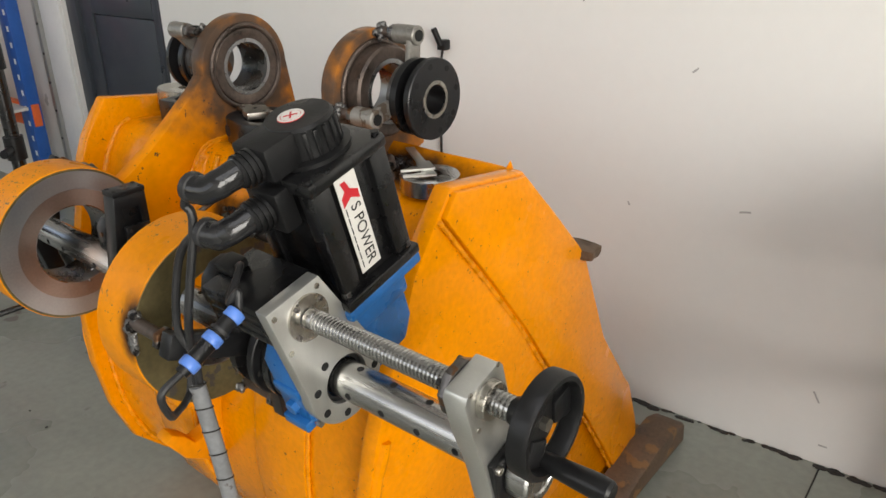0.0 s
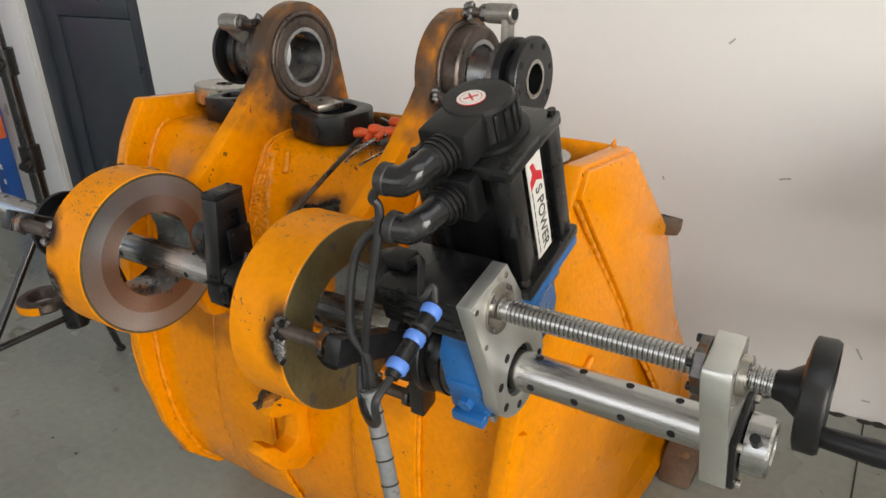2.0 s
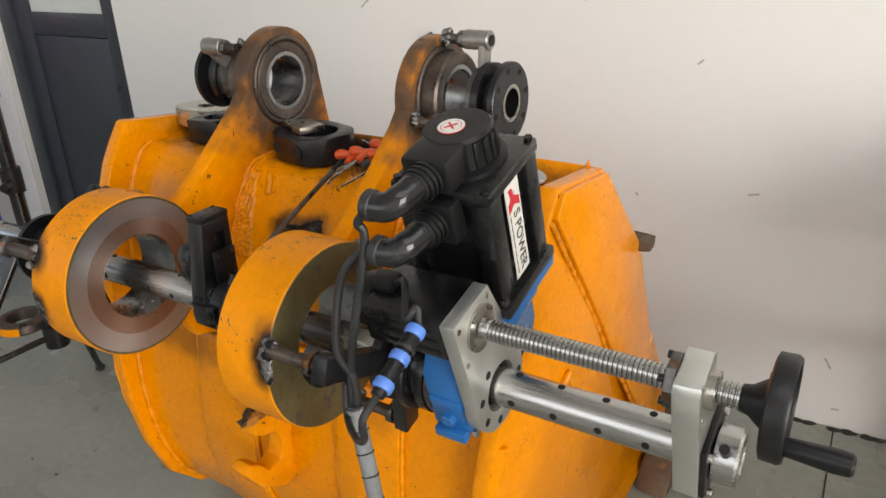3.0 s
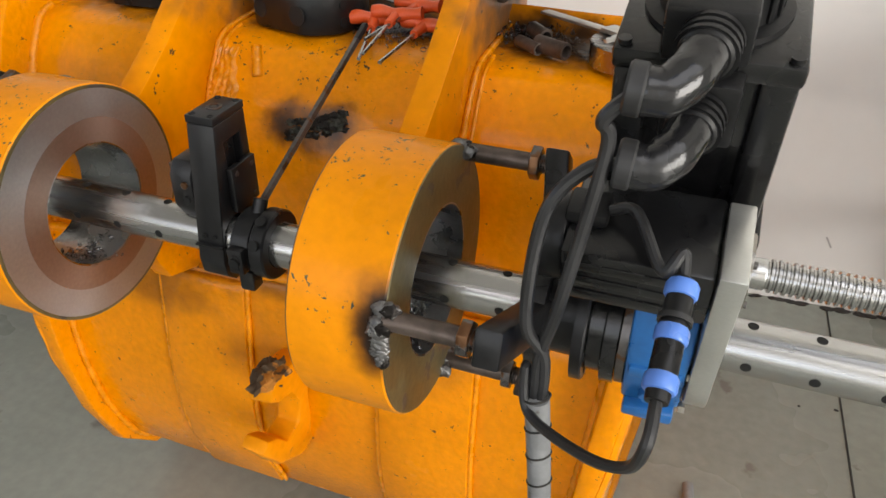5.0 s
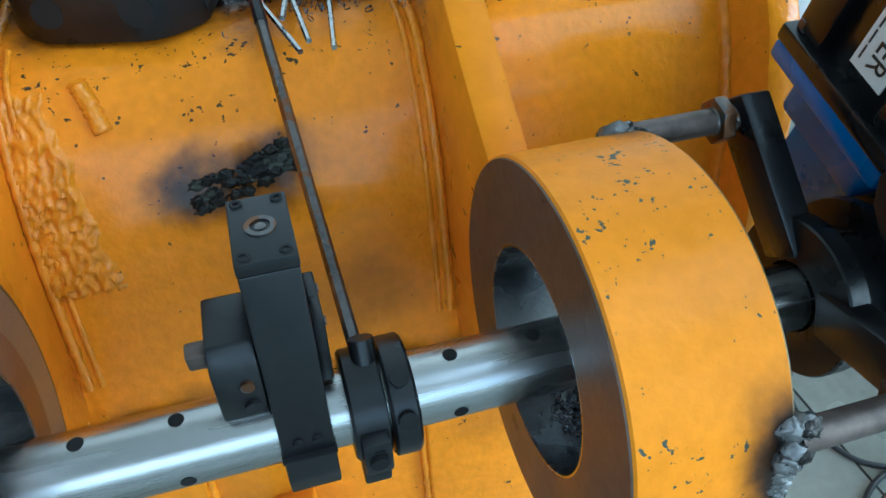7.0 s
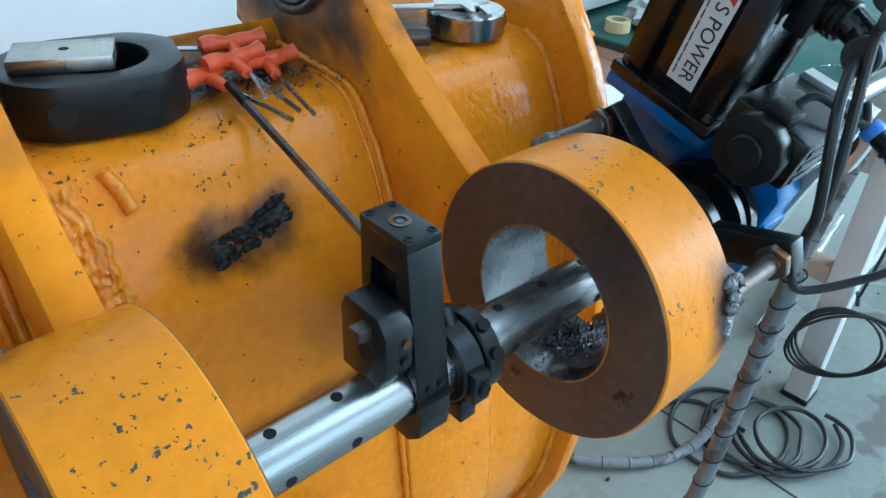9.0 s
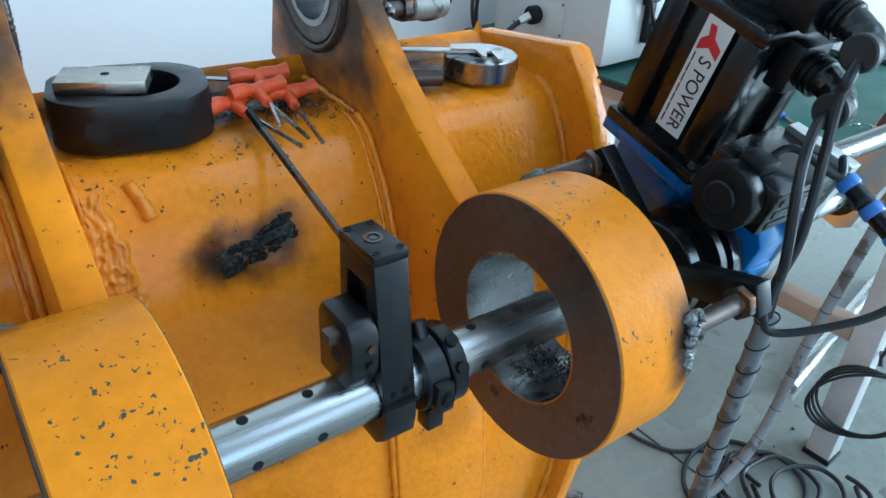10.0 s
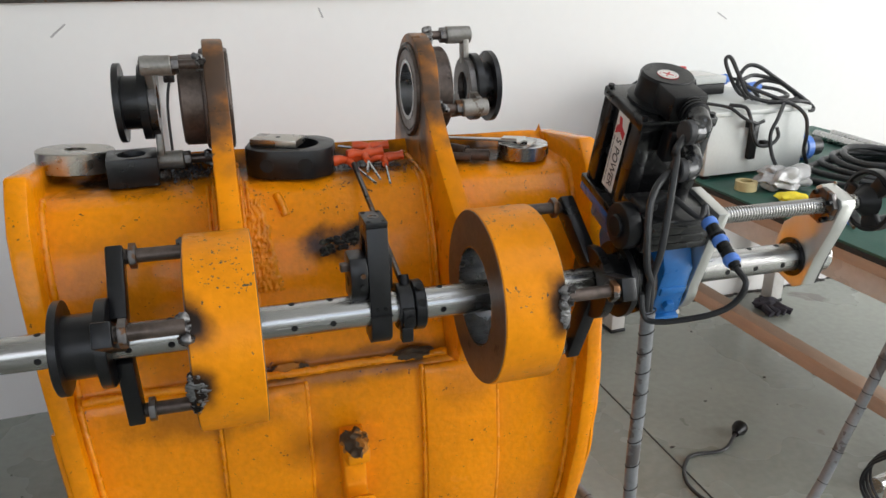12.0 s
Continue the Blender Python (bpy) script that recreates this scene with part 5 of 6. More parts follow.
    st = lathe([(0, 0.0165), (0.0008, 0.0165), (0.0008, 0)], (cx - 0.004, cy - 0.006, MZ1 + 0.052), 'z', 36, None, HEAD)
    sk = part("warning_sticker", st, "labelred", cp, "round red and white warning sticker")
    part("sticker_white", lathe([(0.0009, 0.0160), (0.0013, 0.0160), (0.0013, 0.0128), (0.0009, 0.0128)], (cx - 0.004, cy - 0.006, MZ1 + 0.052), 'z', 36, None, HEAD, closed=True), "labelwhite", sk)
    part("sticker_white", lathe([(0.0009, 0.0118), (0.0013, 0.0118), (0.0013, 0)], (cx - 0.004, cy - 0.006, MZ1 + 0.052), 'z', 36, None, HEAD), "labelwhite", sk)
    for a in (45, 135):
        part("sticker_bar", box(-0.0085, 0.0085, -0.0012, 0.0012, 0.0014, 0.0018, HEAD @ Matrix.Translation((cx - 0.004, cy - 0.006, MZ1 + 0.052)) @ Matrix.Rotation(radians(a), 4, 'Z'), 0), "labelred", sk)
    # plates on both sides of the motor
    zc = (MZ0 + MZ1) / 2 + 0.012
    label_plate(mt, HEAD @ Matrix.Translation((MX1 + 0.0005, (MY0 + MY1) / 2 - 0.012, zc)) @ Matrix(((0, 0, 1, 0), (0, 1, 0, 0), (-1, 0, 0, 0), (0, 0, 0, 1))), 0)
    label_plate(mt, HEAD @ Matrix.Translation((MX0 - 0.0005, (MY0 + MY1) / 2 - 0.012, zc)) @ Matrix(((0, 0, -1, 0), (0, -1, 0, 0), (-1, 0, 0, 0), (0, 0, 0, 1))), 0)
    # connector sockets on the front
    part("socket_block", box(0.447, 0.500, MY0 - 0.022, MY0 + 0.004, MZ1 - 0.056, MZ1 - 0.002, HEAD, 0.004), "plastic", mt)
    # feed motor along the bar
    fm = part("feed_motor", box(0.395, 0.5095, -0.064, 0.022, 0.102, 0.158, HEAD, 0.004), "blackpaint", o, "small black feed motor")
    for k in range(3):
        part("groove_rib", box(0.405, 0.500, -0.0655, -0.0635, 0.108 + 0.016 * k, 0.117 + 0.016 * k, HEAD, 0.001), "blackpaint", fm)
    part("motor_end", prism(ring_pts(-0.021, 0.128, 0.037, 12, 15, 375), 0.372, 0.3948, m=HEAD, bevel=0.003), "plastic", fm)
    part("cable_outlet", box(0.392, 0.425, -0.036, -0.006, 0.158, 0.172, HEAD, 0.004), "plastic", fm)
    part("pinion_cover", rod((0.3715, -0.022, 0.129), (0.366, -0.022, 0.129), 0.018, seg=28, m=HEAD, chamfer=0.002), "plastic", fm)
    ends = [elbow(mt, MY0 - 0.012, MZ1 + 0.029, 0.473, 0), elbow(mt, MY0 - 0.020, MZ1 - 0.028, 0.473, 0)]
    return ends


ELBOWS = drive_unit()


def feed_screw():
    o = thing("feed_screw", "bright threaded feed screw beside the bar", "lead screw", (0.66, -0.054, B + 0.12))
    prof, x = [(0.5462, 0.0108)], 0.5465
    while x < 0.826:
        prof += [(x, 0.0112), (x + 0.0012, 0.0112), (x + 0.0022, 0.0133), (x + 0.0042, 0.0133)]
        x += 0.0053
    prof += [(0.830, 0.0112)]
    sh = part("screw_shaft", lathe([(0.5345, 0.0), (0.5345, 0.0109), (0.836, 0.0109), (0.838, 0.0095), (0.838, 0)], (0, -0.020, 0.125), 'x', 28, None, HEAD), "steel", o)
    part("screw_thread", lathe(prof, (0, -0.020, 0.125), 'x', 28, None, HEAD), "steel", sh)
    part("plain_journal", lathe([(0.5345, 0.011), (0.5345, 0.0125), (0.545, 0.0125), (0.546, 0.0118), (0.546, 0.011)], (0, -0.020, 0.125), 'x', 28, None, HEAD, closed=True), "steel", o)
    # end bracket that follows the bar
    e = thing("end_bracket", "grey aluminium end bracket joining feed screw and bar", "bracket", (0.77, 0, B))
    out = [(-0.052, 0.142), (-0.046, 0.150), (0.006, 0.150), (0.012, 0.142), (0.012, 0.095), (0.046, 0.045), (0.046, -0.03), (0.03, -0.046), (-0.03, -0.046), (-0.046, -0.03), (-0.046, 0.03), (-0.052, 0.095)]
    part("bracket_body", prism(out, 0.762, 0.790, (ring_pts(0, 0, 0.0262, 36), ring_pts(-0.020, 0.125, 0.0145, 28)), m=HEAD, bevel=0.0015), "alu", e)
    part("nut_flange", prism(ring_pts(-0.020, 0.125, 0.031, 8, 22.5, 382.5), 0.7515, 0.7615, (ring_pts(-0.020, 0.125, 0.0142, 28),), m=HEAD, bevel=0.001), "darksteel", e)
    for a in (45, 135, 225, 315):
        y, z = -0.020 + 0.024 * math.cos(radians(a)), 0.125 + 0.024 * math.sin(radians(a))
        part("cap_screw", capscrew(0.7512, y, z, 0.0045, 0.006, HEAD, None, -1), "black", e)
    part("screw_boss", lathe([(0.7905, 0.0142), (0.7905, 0.0205), (0.799, 0.0205), (0.800, 0.0195), (0.800, 0.0142)], (0, -0.020, 0.125), 'x', 36, None, HEAD, closed=True), "nickel", e)
    part("clamp_plate", prism([(-0.043, 0.045), (0.040, 0.045), (0.044, -0.03), (0.028, -0.044), (-0.028, -0.044), (-0.044, -0.03)], 0.7905, 0.7965, (ring_pts(0, 0, 0.0265, 36),), m=HEAD, bevel=0.001), "black", e)
    part("bar_collar", lathe([(0.797, 0.0), (0.797, 0.031), (0.799, 0.033), (0.822, 0.033), (0.825, 0.030), (0.825, 0.022), (0.823, 0.020), (0.823, 0)], (0, 0, 0), 'x', 48, None, HEAD), "steel", e, "bright end collar")
    part("bar_ring", lathe([(0.7600, 0.0262), (0.7600, 0.035), (0.7616, 0.035), (0.7616, 0.0262)], (0, 0, 0), 'x', 40, None, HEAD, closed=True), "black", e, "black bearing ring")
    for y, z in ((-0.036, 0.034), (0.034, 0.030), (-0.030, -0.036), (0.03, -0.036)):
        part("bright_screw", capscrew(0.7968, y, z, 0.0048, 0.005, HEAD), "nickel", e)
    part("set_screw", rod((0.811, -0.02, 0.028), (0.811, -0.028, 0.046), 0.0055, seg=14, m=HEAD), "black", e)
    for z in (0.150, 0.100):
        part("small_pin", rod((0.790, -0.042, z), (0.7915, -0.042, z), 0.003, seg=12, m=HEAD), "nickel", e)
        part("small_pin", rod((0.790, 0.004, z), (0.7915, 0.004, z), 0.003, seg=12, m=HEAD), "nickel", e)


feed_screw()


def handwheel():
    o = thing("handwheel", "black plastic handwheel with a folding grip on the feed screw", "handwheel", (0.86, -0.054, B + 0.12))
    m = HEAD @ Matrix.Translation((0, -0.020, 0.125))
    part("hub", lathe([(0.822, 0.0), (0.822, 0.014), (0.830, 0.0155), (0.836, 0.020), (0.850, 0.030), (0.853, 0.020), (0.853, 0)], (0, 0, 0), 'x', 36, None, m), "plastic", o)
    part("rim", lathe([(0.849, 0.0445), (0.846, 0.048), (0.848, 0.0530), (0.864, 0.0535), (0.868, 0.0510), (0.868, 0.0460), (0.864, 0.0440)], (0, 0, 0), 'x', 64, None, m, closed=True), "plastic", o)
    for a in (0, 120, 240):
        mm = m @ Matrix.Rotation(radians(a + 20), 4, 'X')
        part("spoke", prism([(-0.013, 0.016), (0.013, 0.016), (0.018, 0.046), (-0.018, 0.046)], 0.845, 0.857, m=mm, bevel=0.003), "plastic", o)
    part("hub_screw", rod((0.853, 0, 0), (0.860, 0, 0), 0.007, seg=6, m=m), "nickel", o)
    part("grip_screw", rod((0.857, 0.0, 0.040), (0.863, 0.0, 0.040), 0.005, seg=12, m=m @ Matrix.Rotation(radians(80), 4, 'X')), "nickel", o)
    g = m @ Matrix.Rotation(radians(165), 4, 'X') @ Matrix.Translation((0, 0, 0.043))
    part("grip", lathe([(0.856, 0.0), (0.856, 0.0095), (0.875, 0.0105), (0.912, 0.0125), (0.925, 0.0115), (0.928, 0.009), (0.928, 0)], (0, 0, 0), 'x', 28, None, g), "plastic", o, "tapered black grip")


handwheel()

# ---- loose things on the bucket's top plate ----
TOP = 0.941


def clamp_ring():
    cx, cy = -0.074, 0.372
    o = thing("clamp_ring", "blackened thick steel clamp ring with side holes on the bucket", "ring", (cx, cy, TOP))
    out = [(0.086 * math.cos(radians(a)), 0.074 * math.sin(radians(a))) for a in range(0, 360, 10)]
    out = [(max(-0.079, min(0.079, y)), max(-0.066, min(0.066, z))) for y, z in out]
    m = Matrix.Translation((cx, cy, TOP)) @ Matrix.Rotation(radians(-14), 4, 'Z') @ Matrix(((0, 1, 0, 0), (0, 0, 1, 0), (1, 0, 0, 0), (0, 0, 0, 1)))
    rg = part("ring", prism(out, 0.0, 0.052, (ring_pts(0.008, 0, 0.043, 36),), m=m, bevel=0.002), "black", o)
    turn = Matrix.Translation((cx, cy, TOP)) @ Matrix.Rotation(radians(-14), 4, 'Z')
    # side holes are black discs on the flats, their shade in the colour
    for lx, r, z in ((0.034, 0.0135, 0.026), (-0.034, 0.0120, 0.026)):
        part("side_hole_disc", rod((lx, -0.0640, z), (lx, -0.0664, z), r, seg=24, m=turn), "shade_black", rg, "black disc painted as a shaded side hole")
    for ly, r, z in ((-0.022, 0.0070, 0.038), (-0.022, 0.0070, 0.014), (0.012, 0.0100, 0.026)):
        part("side_hole_disc", rod((0.0770, ly, z), (0.0794, ly, z), r, seg=20, m=turn), "shade_black", rg, "black disc painted as a shaded side hole")
    pm = Matrix.Translation((cx - 0.022, cy - 0.004, TOP + 0.0525)) @ Matrix.Rotation(radians(-24), 4, 'Z')
    pl = thing("steel_plate", "small bare steel plate lying on the clamp ring", "plate", pm.translation)
    part("plate", box(-0.045, 0.042, -0.026, 0.026, 0, 0.013, pm, 0.001), "nickel", pl)
    # dimple drawn as a black dot, dark by colour
    part("dimple", rod((0.0, 0.0, 0.0128), (0, 0, 0.0134), 0.0045, seg=16, m=pm), "shade_black", pl)


clamp_ring()


def bearing_block():
    o = thing("bearing_block", "square black bearing block with a round bore on the bucket", "block", (-0.35, 0.385, TOP))
    m = Matrix.Translation((-0.350, 0.375, TOP)) @ Matrix.Rotation(radians(4), 4, 'Z') @ Matrix(((0, 1, 0, 0), (0, 0, 1, 0), (1, 0, 0, 0), (0, 0, 0, 1)))
    sq = [(-0.042, -0.042), (0.042, -0.042), (0.042, 0.042), (-0.042, 0.042)]
    part("block", prism(sq, 0, 0.050, (ring_pts(0, 0, 0.024, 32),), m=m, bevel=0.0015), "black", o)
    d = thing("steel_disc", "thick turned steel disc with a centre hole, leaning on the bucket", "disc", (-0.46, 0.44, TOP))
    dm = Matrix.Translation((-0.452, 0.440, TOP + 0.012)) @ pose(0, 0, 0, -4, 3, 0)
    part("disc", lathe([(0, 0.019), (0, 0.064), (0.002, 0.066), (0.036, 0.066), (0.038, 0.064), (0.038, 0.019)], (0, 0, 0), 'z', 56, None, dm, closed=True), "nickel", d)


bearing_block()


def caliper_ring():
    cx, cy = 0.380, 0.347
    o = thing("steel_ring", "bright turned steel ring with a cross hole on the bucket", "ring", (cx, cy, TOP))
    rg = part("ring", lathe([(0, 0.020), (0, 0.048), (0.0015, 0.050), (0.028, 0.050), (0.0295, 0.0485), (0.0295, 0.020)], (cx, cy, TOP), 'z', 56, closed=True), "steel", o)
    for a in (-35, -15):
        d = Vector((math.cos(radians(a)), math.sin(radians(a)), 0))
        p = Vector((cx, cy, TOP + 0.015)) + d * 0.0485
        # no bore here either, a black disc gives the dark mouth
        part("cross_hole_disc", rod(p, p + d * 0.0025, 0.0065, seg=16), "shade_black", rg)
    c = thing("caliper", "steel vernier caliper lying across the ring", "caliper", (cx, cy, TOP + 0.03))
    m = Matrix.Translation((cx - 0.03, cy + 0.02, TOP + 0.0305)) @ Matrix.Rotation(radians(-38), 4, 'Z') @ pose(0, 0, 0, 0, -3, 0)
    part("beam", box(-0.13, 0.065, -0.008, 0.008, 0, 0.0035, m, 0.0005), "alu", c)
    part("fixed_jaw", prism([(0.065, 0.008), (0.050, 0.008), (0.050, -0.012), (0.058, -0.046), (0.063, -0.046), (0.066, -0.012)], 0, 0.0035,
                            m=m @ Matrix(((0, 1, 0, 0), (0, 0, 1, 0), (1, 0, 0, 0), (0, 0, 0, 1)))), "alu", c)
    part("sliding_jaw", prism([(0.040, 0.011), (-0.005, 0.011), (-0.005, -0.012), (0.028, -0.014), (0.038, -0.046), (0.043, -0.046), (0.043, -0.012)], 0.004, 0.0075,
                              m=m @ Matrix(((0, 1, 0, 0), (0, 0, 1, 0), (1, 0, 0, 0), (0, 0, 0, 1)))), "alu", c)
    for k, (p, q, r) in enumerate((((0.262, 0.352, TOP + 0.012), (0.304, 0.330, TOP + 0.012), 0.011), ((0.235, 0.360, TOP + 0.009), (0.268, 0.335, TOP + 0.009), 0.008),
                                   ((0.244, 0.395, TOP + 0.016), (0.268, 0.372, TOP + 0.014), 0.010))):
        tdir = (Vector(q) - Vector(p)).normalized()
        s = thing("socket_tube", "short brown steel socket tube lying on the bucket", "tube", p, "socket tubes")
        mm = Matrix.Translation(p) @ tdir.to_track_quat('X', 'Z').to_matrix().to_4x4()
        n = (Vector(q) - Vector(p)).length
        part("tube", lathe([(0, r * 0.72), (0, r), (n, r), (n, r * 0.72)], (0, 0, 0), 'x', 24, None, mm, closed=True), "rusty", s)
        # black plug fills the tube to stand for its dark inside
        part("bore_shade_plug", lathe([(0.001, 0.0), (0.001, r * 0.7), (n * 0.55, r * 0.7), (n * 0.55, 0.0)], (0, 0, 0), 'x', 20, None, mm), "shade_black", s)


caliper_ring()


def hex_keys():
    spec = (((0.030, 0.360), 200, 0.004), ((0.062, 0.362), 188, 0.018), ((0.102, 0.366), 178, 0.0), ((0.080, 0.396), 172, 0.026))
    for k, ((x, y), a, lift) in enumerate(spec):
        o = thing("allen_key", "T-handled allen key with an orange grip lying on the bucket", "hex key", (x, y, TOP), "allen keys")
        m = Matrix.Translation((x, y, TOP + 0.013 + lift * 0.6)) @ Matrix.Rotation(radians(a), 4, 'Z')
        part("grip", tube([(0.034, 0, 0.002), (0.016, 0.0, 0.003), (0, 0, 0.0), (-0.018, 0, 0.002), (-0.036, 0, 0.004)], 0.0088, 12, 6, None, lambda i: 1 + 0.13 * math.sin(i * 0.55), m), "orange", o, "orange moulded grip")
        part("neck", rod((0, 0, 0), (0.004, 0.030, -0.005), 0.0078, 0.006, 14, None, m), "orange", o)
        part("blade", rod((0.003, 0.024, -0.004), (0.012, 0.118, -0.016), 0.0025, seg=6, m=m), "steel", o, "bright hexagon blade")
        if k != 1:
            part("short_end", rod((0.036, 0, 0.0), (0.062, 0, 0.004), 0.0025, seg=6, m=m), "steel", o)


hex_keys()


def swarf(name, label, centre, spread, count, seed, lift, material="swarf"):
    """Curled chips of metal, far too many to pick apart."""
    rnd = random.Random(seed)
    b = bmesh.new()
    for k in range(count):
        p = Vector(centre) + Vector((rnd.gauss(0, spread[0]), rnd.gauss(0, spread[1]), 0))
        p.z = lift(p) + rnd.uniform(0.001, spread[2])
        r, turns, a0 = rnd.uniform(0.0015, 0.004), rnd.uniform(0.5, 1.6), rnd.uniform(0, 6.3)
        ax = Vector((rnd.uniform(-1, 1), rnd.uniform(-1, 1), rnd.uniform(-0.3, 0.3))).normalized()
        u = ax.orthogonal().normalized()
        v = ax.cross(u)
        n = int(6 * turns) + 2
        last = None
        for i in range(n):
            t = a0 + 6.28 * turns * i / n
            c = p + (u * math.cos(t) + v * math.sin(t)) * r + ax * 0.004 * i / n
            pair = (b.verts.new(c), b.verts.new(c + ax * 0.0014))
            if last:
                b.faces.new((last[0], last[1], pair[1], pair[0]))
            last = pair
    ob = part(name, b, material, None, clean=False, angle=80)
    return tagged(ob, label, "swarf", kind="stuff")


swarf("metal_swarf", "dark curled steel swarf lying in the bored boss", (0.215, -0.005, 0), (0.016, 0.017, 0.012), 260, 2, lambda p: B - math.sqrt(max(0.0, 0.0755 ** 2 - min(0.06, abs(p.y)) ** 2)))
swarf("metal_swarf", "bright curled steel swarf lying in the machined boss", (-0.20, -0.01, 0), (0.014, 0.016, 0.008), 110, 5, lambda p: B - math.sqrt(max(0.0, 0.0755 ** 2 - min(0.06, abs(p.y)) ** 2)))
swarf("metal_swarf", "dark oily swarf heaped beside the lug", (-0.255, 0.40, 0), (0.028, 0.035, 0.012), 420, 7, lambda p: TOP)
swarf("metal_swarf", "oily swarf scattered on the top plate", (0.235, 0.42, 0), (0.030, 0.022, 0.009), 300, 9, lambda p: TOP)
swarf("metal_swarf", "fine chips on the grimy top plate", (0.10, 0.36, 0), (0.045, 0.03, 0.003), 180, 11, lambda p: TOP)

# ---- cables of the drive ----
CON = Vector((0.394, -0.131, 0.818))      # mouth of the spiral-wrapped conduit


def cables():
    o = thing("cable_conduit", "grey spiral-wrapped cable conduit hanging from the drive to the floor", "conduit", (0.6, 0.0, 0.0))
    line = [CON, (0.404, -0.120, 0.68), (0.412, -0.108, 0.50), (0.44, -0.085, 0.30), (0.50, -0.06, 0.12), (0.60, -0.05, 0.022), (0.73, -0.12, 0.016), (0.80, -0.30, 0.016), (0.82, -0.70, 0.016)]
    part("hose", tube(line, 0.0108, 14, 12), "conduit", o)
    pts = curve_pts(line, 26)
    for k in range(0, len(pts) - 6, 7):
        d = (pts[k + 1] - pts[k]).normalized()
        u = d.orthogonal().normalized()
        v = d.cross(u)
        ring = [pts[k] + d * (0.010 * math.sin(t) * 0.5) + (u * math.cos(t) + v * math.sin(t)) * 0.0110 for t in [6.283 * i / 12 for i in range(13)]]
        part("wrap_edge", tube(ring, 0.0011, 5, 2), "joint", o)
    e0, e1 = ELBOWS
    for k, (e, mid) in enumerate(((e0, [(e0.x - 0.010, e0.y - 0.004, e0.z - 0.022), (e0.x - 0.006, -0.118, 1.04), (0.404, -0.133, 0.92)]), (e1, [(e1.x - 0.018, e1.y - 0.002, e1.z - 0.008), (0.384, -0.122, 0.985), (0.380, -0.136, 0.90)]))):
        c = thing("motor_cable", "black motor cable running from its boot into the conduit", "cable", e, "motor cables")
        part("cable", tube([e + Vector((0.01, 0, 0)), *mid, CON + Vector((0.004 * k - 0.002, 0.002, 0.04)), CON + Vector((0.004 * k - 0.002, 0.001, -0.03))], 0.0053, 10, 10), "cable", c)
    # in-line connector of the feed motor
    f = thing("inline_connector", "black in-line connector with three blue rings", "connector", (0.46, -0.12, 0.86))
    a, b = Vector((0.487, -0.117, 0.951)), Vector((0.4845, -0.198, 0.906))
    d = (b - a).normalized()
    n = (b - a).length
    mm = Matrix.Translation(a) @ d.to_track_quat('X', 'Z').to_matrix().to_4x4()
    part("body", lathe([(0, 0), (0, 0.008), (0.02, 0.010), (n - 0.02, 0.010), (n, 0.008), (n, 0)], (0, 0, 0), 'x', 24, None, mm), "plastic", f)
    for s in (0.002, n * 0.5 - 0.009, n - 0.020):
        part("blue_ring", prism(ring_pts(0, 0, 0.0120, 10), s, s + 0.013, m=mm, bevel=0.0025), "bluering", f, "blue screw ring")
    part("sleeve", lathe([(0.03, 0.0105), (0.03, 0.0122), (n * 0.5 - 0.012, 0.0122), (n * 0.5 - 0.012, 0.0105)], (0, 0, 0), 'x', 24, None, mm, closed=True), "rubber", f)
    g = thing("feed_cable", "black feed motor cable looping back to the conduit", "cable", (0.43, -0.1, 0.9))
    w = HEAD @ Vector((0.423, -0.022, 0.166))
    part("cable", tube([w, w + Vector((0.022, -0.012, 0.010)), w + Vector((0.048, -0.05, -0.012)), a + Vector((-0.004, 0.004, 0.02)), a], 0.0045, 10, 10), "cable", g)
    part("cable", tube([b, b + d * 0.03, b + Vector((-0.010, -0.016, -0.050)), b + Vector((-0.042, 0.008, -0.076)), CON + Vector((-0.004, -0.01, -0.01)), CON + Vector((-0.012, 0.004, 0.028)), CON + Vector((0, 0.004, -0.02))], 0.0045, 10, 10), "cable", g)


cables()


